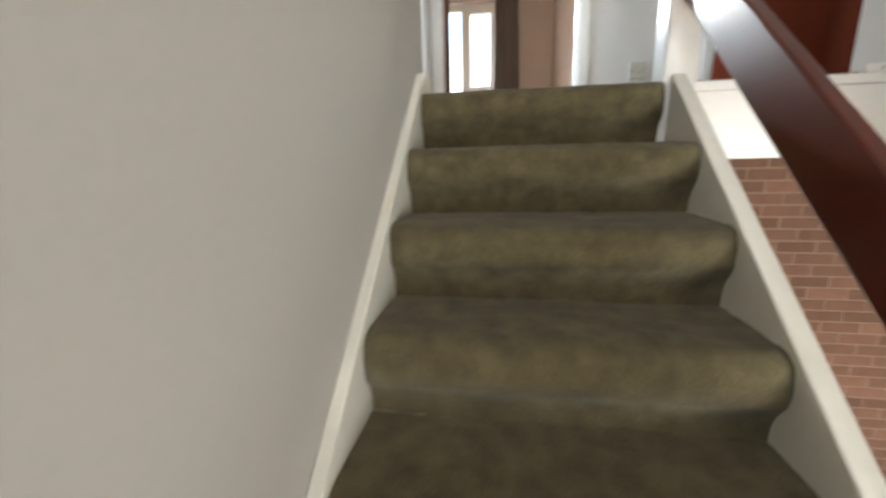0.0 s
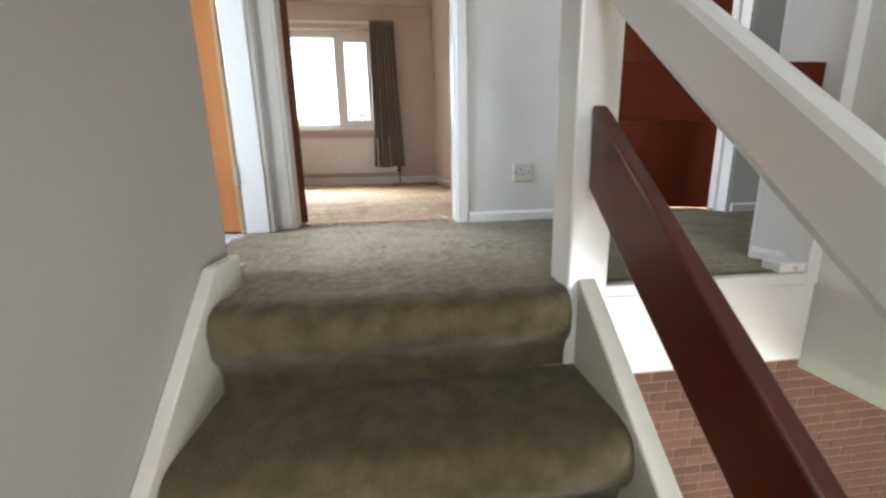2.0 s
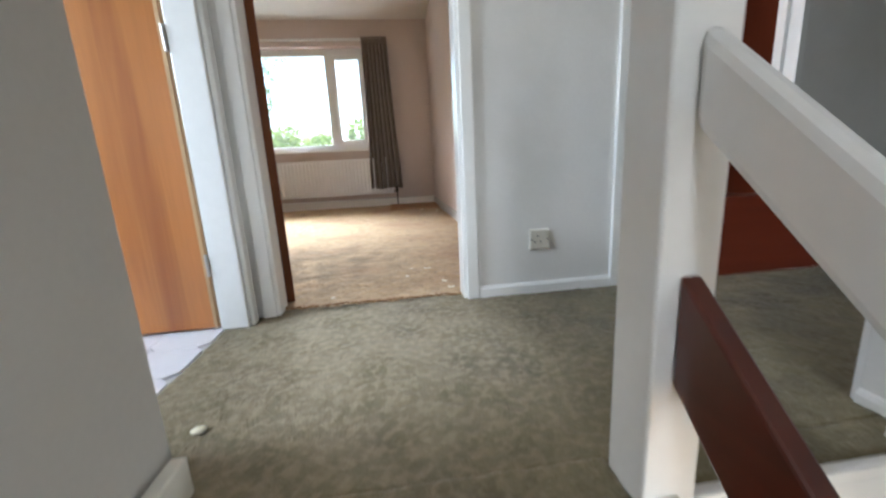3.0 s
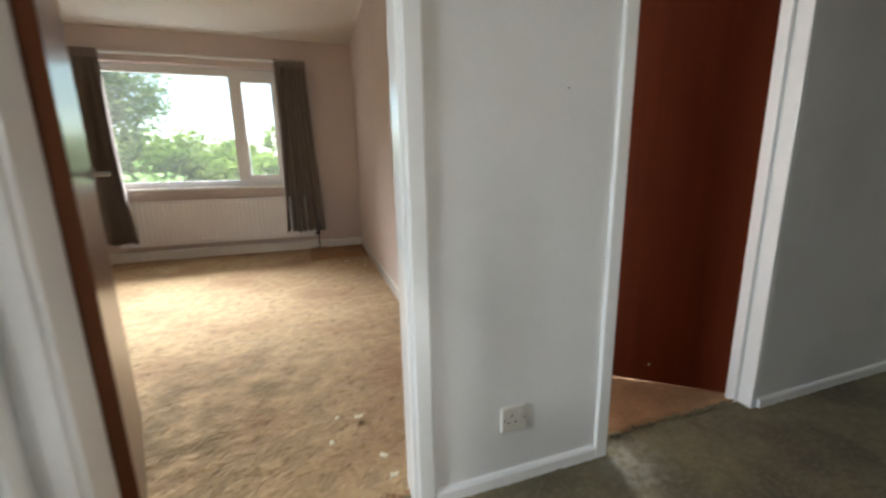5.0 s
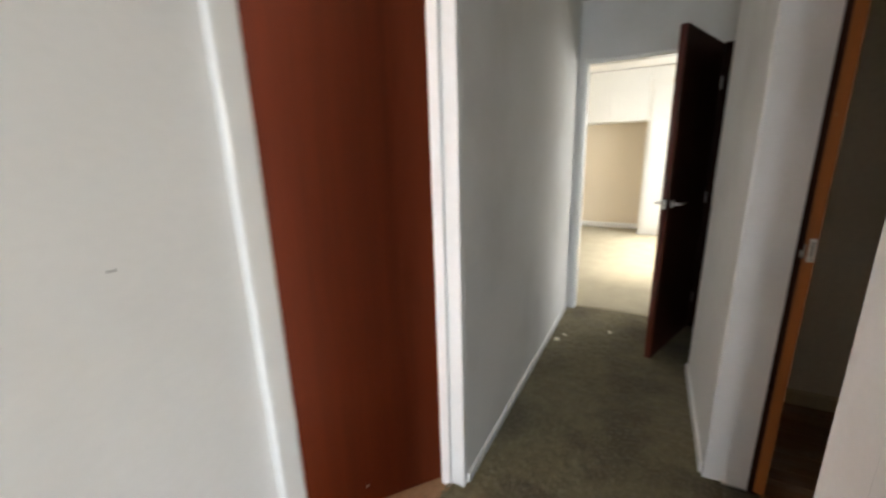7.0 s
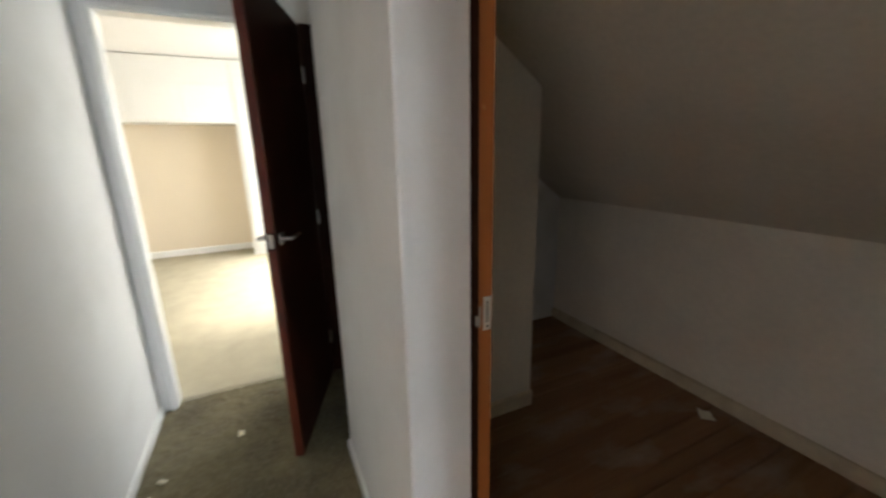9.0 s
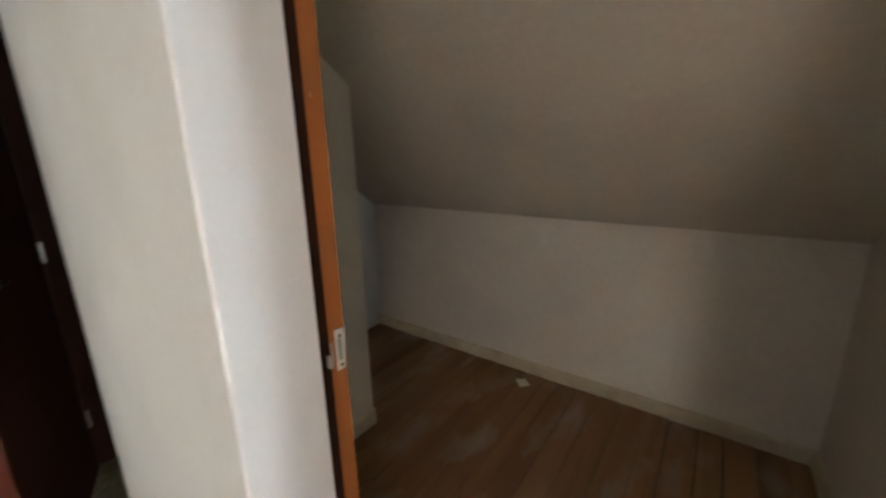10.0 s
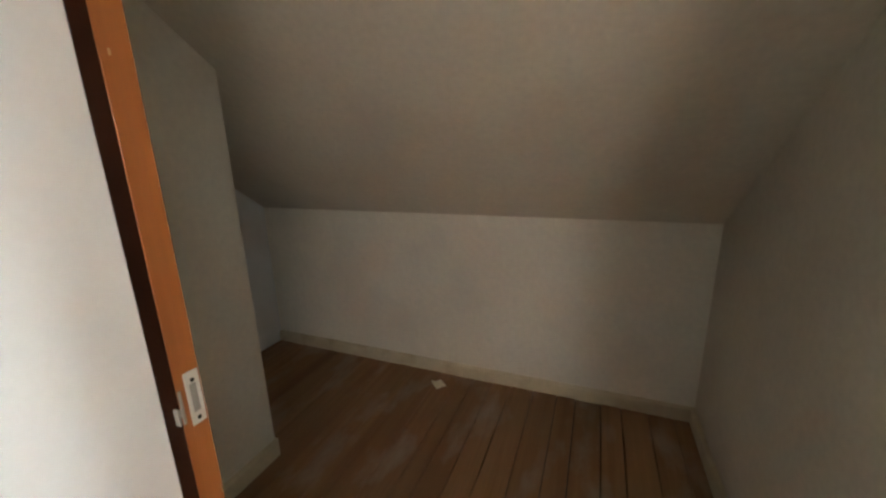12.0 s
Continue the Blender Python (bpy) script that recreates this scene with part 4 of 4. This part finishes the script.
# ---- scraps on the floors ----
def scrap(name, x, y, z, size, seed, label, turn=0.0, material=paper_mat):
    rnd = random.Random(seed)
    bm = bmesh.new()
    bmesh.ops.create_grid(bm, x_segments=4, y_segments=3, size=size / 2)
    for v in bm.verts:
        v.co.y *= 0.62
        v.co += Vector((rnd.uniform(-1, 1), rnd.uniform(-1, 1), 0)) * size * 0.06
        v.co.z += rnd.uniform(0, 0.16) * size
    bm.normal_update()
    bmesh.ops.solidify(bm, geom=bm.faces[:], thickness=size * 0.05)
    ob = part(name, bm, material, None, "", True)
    ob.location, ob.rotation_euler = (x, y, z + size * 0.03), (0, 0, turn)
    return tagged(ob, label, "scrap", "scraps on the floors")


bm = bmesh.new()
prism(bm, [(-0.045, -0.006), (0.006, -0.040), (0.045, 0.008), (-0.003, 0.042)], "z", 0.0, 0.0012)
bmesh.ops.subdivide_edges(bm, edges=bm.edges[:], cuts=2, use_grid_fill=True)
for v in bm.verts:
    v.co.z += 12.0 * max(0.0, v.co.x) ** 2 + 6.0 * max(0.0, -v.co.y) ** 2
note = part("paper_scrap", bm, paper_mat)
note.location = (2.937, -1.535, 0.0005)
tagged(note, "square cream paper scrap curling on the floorboards", "scrap", "scraps on the floors")
scrap("paper_scrap", 3.876, 0.635, 0.004, 0.040, 2, "small white paper scrap on olive carpet")
scrap("leaf_scrap", 3.70, 0.93, 0.004, 0.035, 3, "tiny pale scrap on olive carpet", 1.0)
scrap("leaf_scrap", 3.605, 0.97, 0.004, 0.05, 4, "curled pale scrap beside the skirting", 0.3)
bm = bmesh.new()
bmesh.ops.create_icosphere(bm, subdivisions=3, radius=1.0)
for v in bm.verts:
    k = 1 + 0.22 * noise.noise(v.co * 1.6)
    v.co = Vector((v.co.x * 0.018 * k, v.co.y * 0.013 * k, v.co.z * 0.006 * k))
chip = part("plaster_chip", bm, paper_mat, None, "", True)
chip.location = (-0.04, 0.325, 0.008)
tagged(chip, "rounded white plaster chip on olive carpet", "scrap", "scraps on the floors")
for i, (x, y, w) in enumerate(((0.579, 1.526, 0.035), (0.493, 1.547, 0.02), (0.467, 1.402, 0.024), (0.64, 1.27, 0.03), (0.66, 1.17, 0.03), (0.764, 4.468, 0.035), (0.934, 4.167, 0.04), (0.95, 4.35, 0.03), (0.13, 1.16, 0.02))):
    scrap("paint_flake", x, y, 0.012, w, 10 + i, "small white paint flake on tan carpet", i * 0.8)
for x, z in ((1.179, 1.225),):
    bm = bmesh.new()
    cyl(bm, (x, Y1 - 0.001, z), (x, Y1 + 0.002, z), 0.0022, 10)
    structure("nail_hole", bm, black_hole, "small dark nail hole in the white wall", "hole")

def fray(name, x0, x1, y, seed, material, label):
    """Loose tufts along a cut carpet edge."""
    rnd = random.Random(seed)
    bm = bmesh.new()
    x = x0
    while x < x1:
        w, l = rnd.uniform(0.006, 0.02), rnd.uniform(0.008, 0.028)
        a = rnd.uniform(-0.6, 0.6)
        m = Matrix.Translation((x, y + rnd.uniform(-0.008, 0.008), 0.006 + rnd.uniform(0, 0.006))) @ Matrix.Rotation(a, 4, "Z") @ Matrix.Diagonal((w, l, 0.006, 1))
        bmesh.ops.create_icosphere(bm, subdivisions=1, radius=0.6, matrix=m)
        x += w * rnd.uniform(0.5, 1.4)
    return structure(name, bm, material, label, "carpet edge", True)


fray("threshold_fray_bedroom", -0.05, 0.69, 1.087, 5, carpet_patch_mat, "frayed tan carpet edge in the bedroom doorway")
fray("threshold_fray_small_bedroom", 1.41, 2.14, 1.087, 6, carpet_olive, "frayed olive carpet edge under the red door")

# ---- outside: ground and trees ----
bm = bmesh.new()
n = 60
vs = [[bm.verts.new((-300 + 600 * i / n, -200 + 600 * j / n, LOW - 0.3 + 1.6 * noise.noise(Vector((i * 0.35, j * 0.35, 2))) * min(1, abs(-200 + 600 * j / n) / 60))) for i in range(n + 1)] for j in range(n + 1)]
for j in range(n):
    for i in range(n):
        bm.faces.new((vs[j][i], vs[j][i + 1], vs[j + 1][i + 1], vs[j + 1][i]))
structure("ground", bm, grass_mat, "rough green grass falling away behind the house", "ground", True)


def tree(x, y, h, spread, seed, leaf, label, leaves=5200, leaf_size=0.16, base=LOW - 0.2):
    rnd = random.Random(seed)
    root = thing("tree", label, "tree", "trees behind the house", (x, y, base))
    bm = bmesh.new()
    top = h * 0.62
    pts = [Vector((0.12 * spread * math.sin(i * 1.1 + seed) * i / 6, 0.1 * spread * math.cos(i * 0.9 + seed) * i / 6, top * i / 6)) for i in range(7)]
    for i in range(6):
        cyl(bm, pts[i], pts[i + 1], h * 0.028 * (1 - i / 8), 9, h * 0.028 * (1 - (i + 1) / 8))
    clumps = []
    for i in range(15):
        a, f = i * 2.4 + rnd.uniform(-0.4, 0.4), rnd.uniform(0.35, 1.0)
        s = pts[2 + int(f * 4 * 0.99)]
        r = spread * rnd.uniform(0.45, 1.0) * math.sin(math.pi * min(0.95, 0.2 + 0.62 * f))
        e = s + Vector((math.cos(a) * r, math.sin(a) * r, h * rnd.uniform(0.05, 0.34) * (1.1 - 0.4 * f)))
        mid = (s + e) / 2 + Vector((0, 0, h * 0.03))
        cyl(bm, s, mid, h * 0.010, 6, h * 0.007)
        cyl(bm, mid, e, h * 0.007, 6, h * 0.003)
        clumps += [(e, spread * rnd.uniform(0.24, 0.42)), (mid, spread * rnd.uniform(0.18, 0.30))]
    clumps.append((pts[-1] + Vector((0, 0, h * 0.25)), spread * 0.36))
    part("trunk", bm, bark, root)
    verts, faces = [], []
    for i in range(leaves):
        c, r = clumps[rnd.randrange(len(clumps))]
        d = Vector((rnd.gauss(0, 1), rnd.gauss(0, 1), rnd.gauss(0, 0.75))).normalized() * r * rnd.uniform(0.45, 1.08)
        p = c + d
        if p.z < h * 0.06:
            p.z = h * 0.06 + rnd.uniform(0, 0.3)
        u = Vector((rnd.gauss(0, 1), rnd.gauss(0, 1), rnd.gauss(0, 0.6))).normalized()
        w = u.orthogonal().normalized()
        s = leaf_size * rnd.uniform(0.6, 1.3)
        b = len(verts)
        verts += [p - u * s, p + w * s * 0.55, p + u * s, p - w * s * 0.55]
        faces.append((b, b + 1, b + 2, b + 3))
    me = bpy.data.meshes.new("crown")
    me.from_pydata([tuple(v) for v in verts], [], faces)
    me.materials.append(leaf)
    crown = new("crown", me)
    crown.parent = root
    return root


tree(-9.3, 20.5, 12.0, 5.0, 5, leaf_deep, "tall broadleaf tree with deep green crown", 30000, 0.115)
rnd = random.Random(4)
for i in range(20):
    tree(-32 + i * 2.3 + rnd.uniform(-0.6, 0.6), 30 + rnd.uniform(-3, 4), rnd.uniform(6.1, 6.9), rnd.uniform(3.0, 3.6), 20 + i, leaf_bright, "bright green bushy tree in the hedgerow", 9000, 0.21)
for i in range(9):
    tree(-22 + i * 3.3 + rnd.uniform(-0.8, 0.8), 18 + rnd.uniform(-2, 3), rnd.uniform(3.2, 4.2), rnd.uniform(2.0, 2.6), 60 + i, leaf_deep, "low green bush below the window", 3600, 0.13)

# ---- pieces: bathroom tiles, floorboards, bricks ----
bath = structure("floor_bathroom", boxes(((-2.3, -0.8, -0.03), (-0.19, 1.02, -0.006))), grout, "white tiled bathroom floor with small grey insets", "floor")
TS = 0.20
bm = bmesh.new()
c = 0.032
o = [(c, 0), (TS - c, 0), (TS, c), (TS, TS - c), (TS - c, TS), (c, TS), (0, TS - c), (0, c)]
g = 0.002
prism(bm, [(min(max(x, g), TS - g), min(max(y, g), TS - g)) for x, y in o], "z", -0.006, 0.002)
tile_me = bpy.data.meshes.new("tile")
bm.to_mesh(tile_me)
bm.free()
tile_me.materials.append(tile_mat)
bm = bmesh.new()
prism(bm, [(c - g, 0), (0, c - g), (-c + g, 0), (0, -c + g)], "z", -0.006, 0.0018)
inset_me = bpy.data.meshes.new("tile_inset")
bm.to_mesh(inset_me)
bm.free()
inset_me.materials.append(tile_grey)
for i in range(7):
    for j in range(7):
        x, y = -0.236 - (i + 1) * TS, -0.40 + j * TS
        t = new("tile", tile_me)
        t.location, t.parent = (x, y, 0), bath
        t = new("tile_inset", inset_me)
        t.location, t.parent = (x, y, 0), bath

boards = structure("floor_box_room", boxes(((1.627, KY, -0.03), (4.5, 0.0, -0.022))), black_hole, "bare dusty brown floorboards in the box room", "floor")
plank_meshes = {}
rnd = random.Random(21)
x = 1.628
while x < 4.48:
    w = rnd.choice((0.082, 0.098, 0.112, 0.126))
    if w not in plank_meshes:
        bm = bmesh.new()
        box(bm, (0.0022, KY, -0.021), (w - 0.0022, -0.031, 0.0), 0.0025)
        me = bpy.data.meshes.new("plank")
        bm.to_mesh(me)
        bm.free()
        me.materials.append(plank_mat)
        plank_meshes[w] = me
    p = new("plank", plank_meshes[w])
    p.location, p.parent = (x, 0, -0.002 + rnd.uniform(-0.0018, 0.0018)), boards
    p.rotation_euler = (0, rnd.uniform(-0.012, 0.012), 0)
    x += w

BWY = 1.25
brick_wall = structure("wall_brick", boxes(((-0.145, BWY + 0.005, LOW), (4.6, BWY + 0.12, -0.22))), mortar_mat, "brown red brick wall of the lower room", "wall")
bm = bmesh.new()
box(bm, (0.005, 0.0, 0.005), (0.220, 0.05, 0.070), 0.003, 1)
brick_me = bpy.data.meshes.new("brick")
bm.to_mesh(brick_me)
bm.free()
brick_me.materials.append(brick_mat)
rnd = random.Random(11)
rest_v, rest_f = [], []
for row in range(32):
    z = -0.235 - 0.075 * (row + 1)
    for col in range(22):
        x = -0.14 + col * 0.225 + (0.1125 if row % 2 else 0)
        if x > 4.3:
            continue
        dy = rnd.uniform(-0.002, 0.002)
        if 0.7 < x < 3.0 and row < 26:
            b = new("brick", brick_me)
            b.location, b.parent = (x, BWY + dy, z), brick_wall
        else:
            k0 = len(rest_v)
            rest_v += [(v.co.x + x, v.co.y + BWY + dy, v.co.z + z) for v in brick_me.vertices]
            rest_f += [[k0 + q for q in p.vertices] for p in brick_me.polygons]
me = bpy.data.meshes.new("brick_rest")
me.from_pydata(rest_v, [], rest_f)
me.materials.append(brick_mat)
br = new("brick_rest", me)
br.parent = brick_wall
br["kind"] = "stuff"
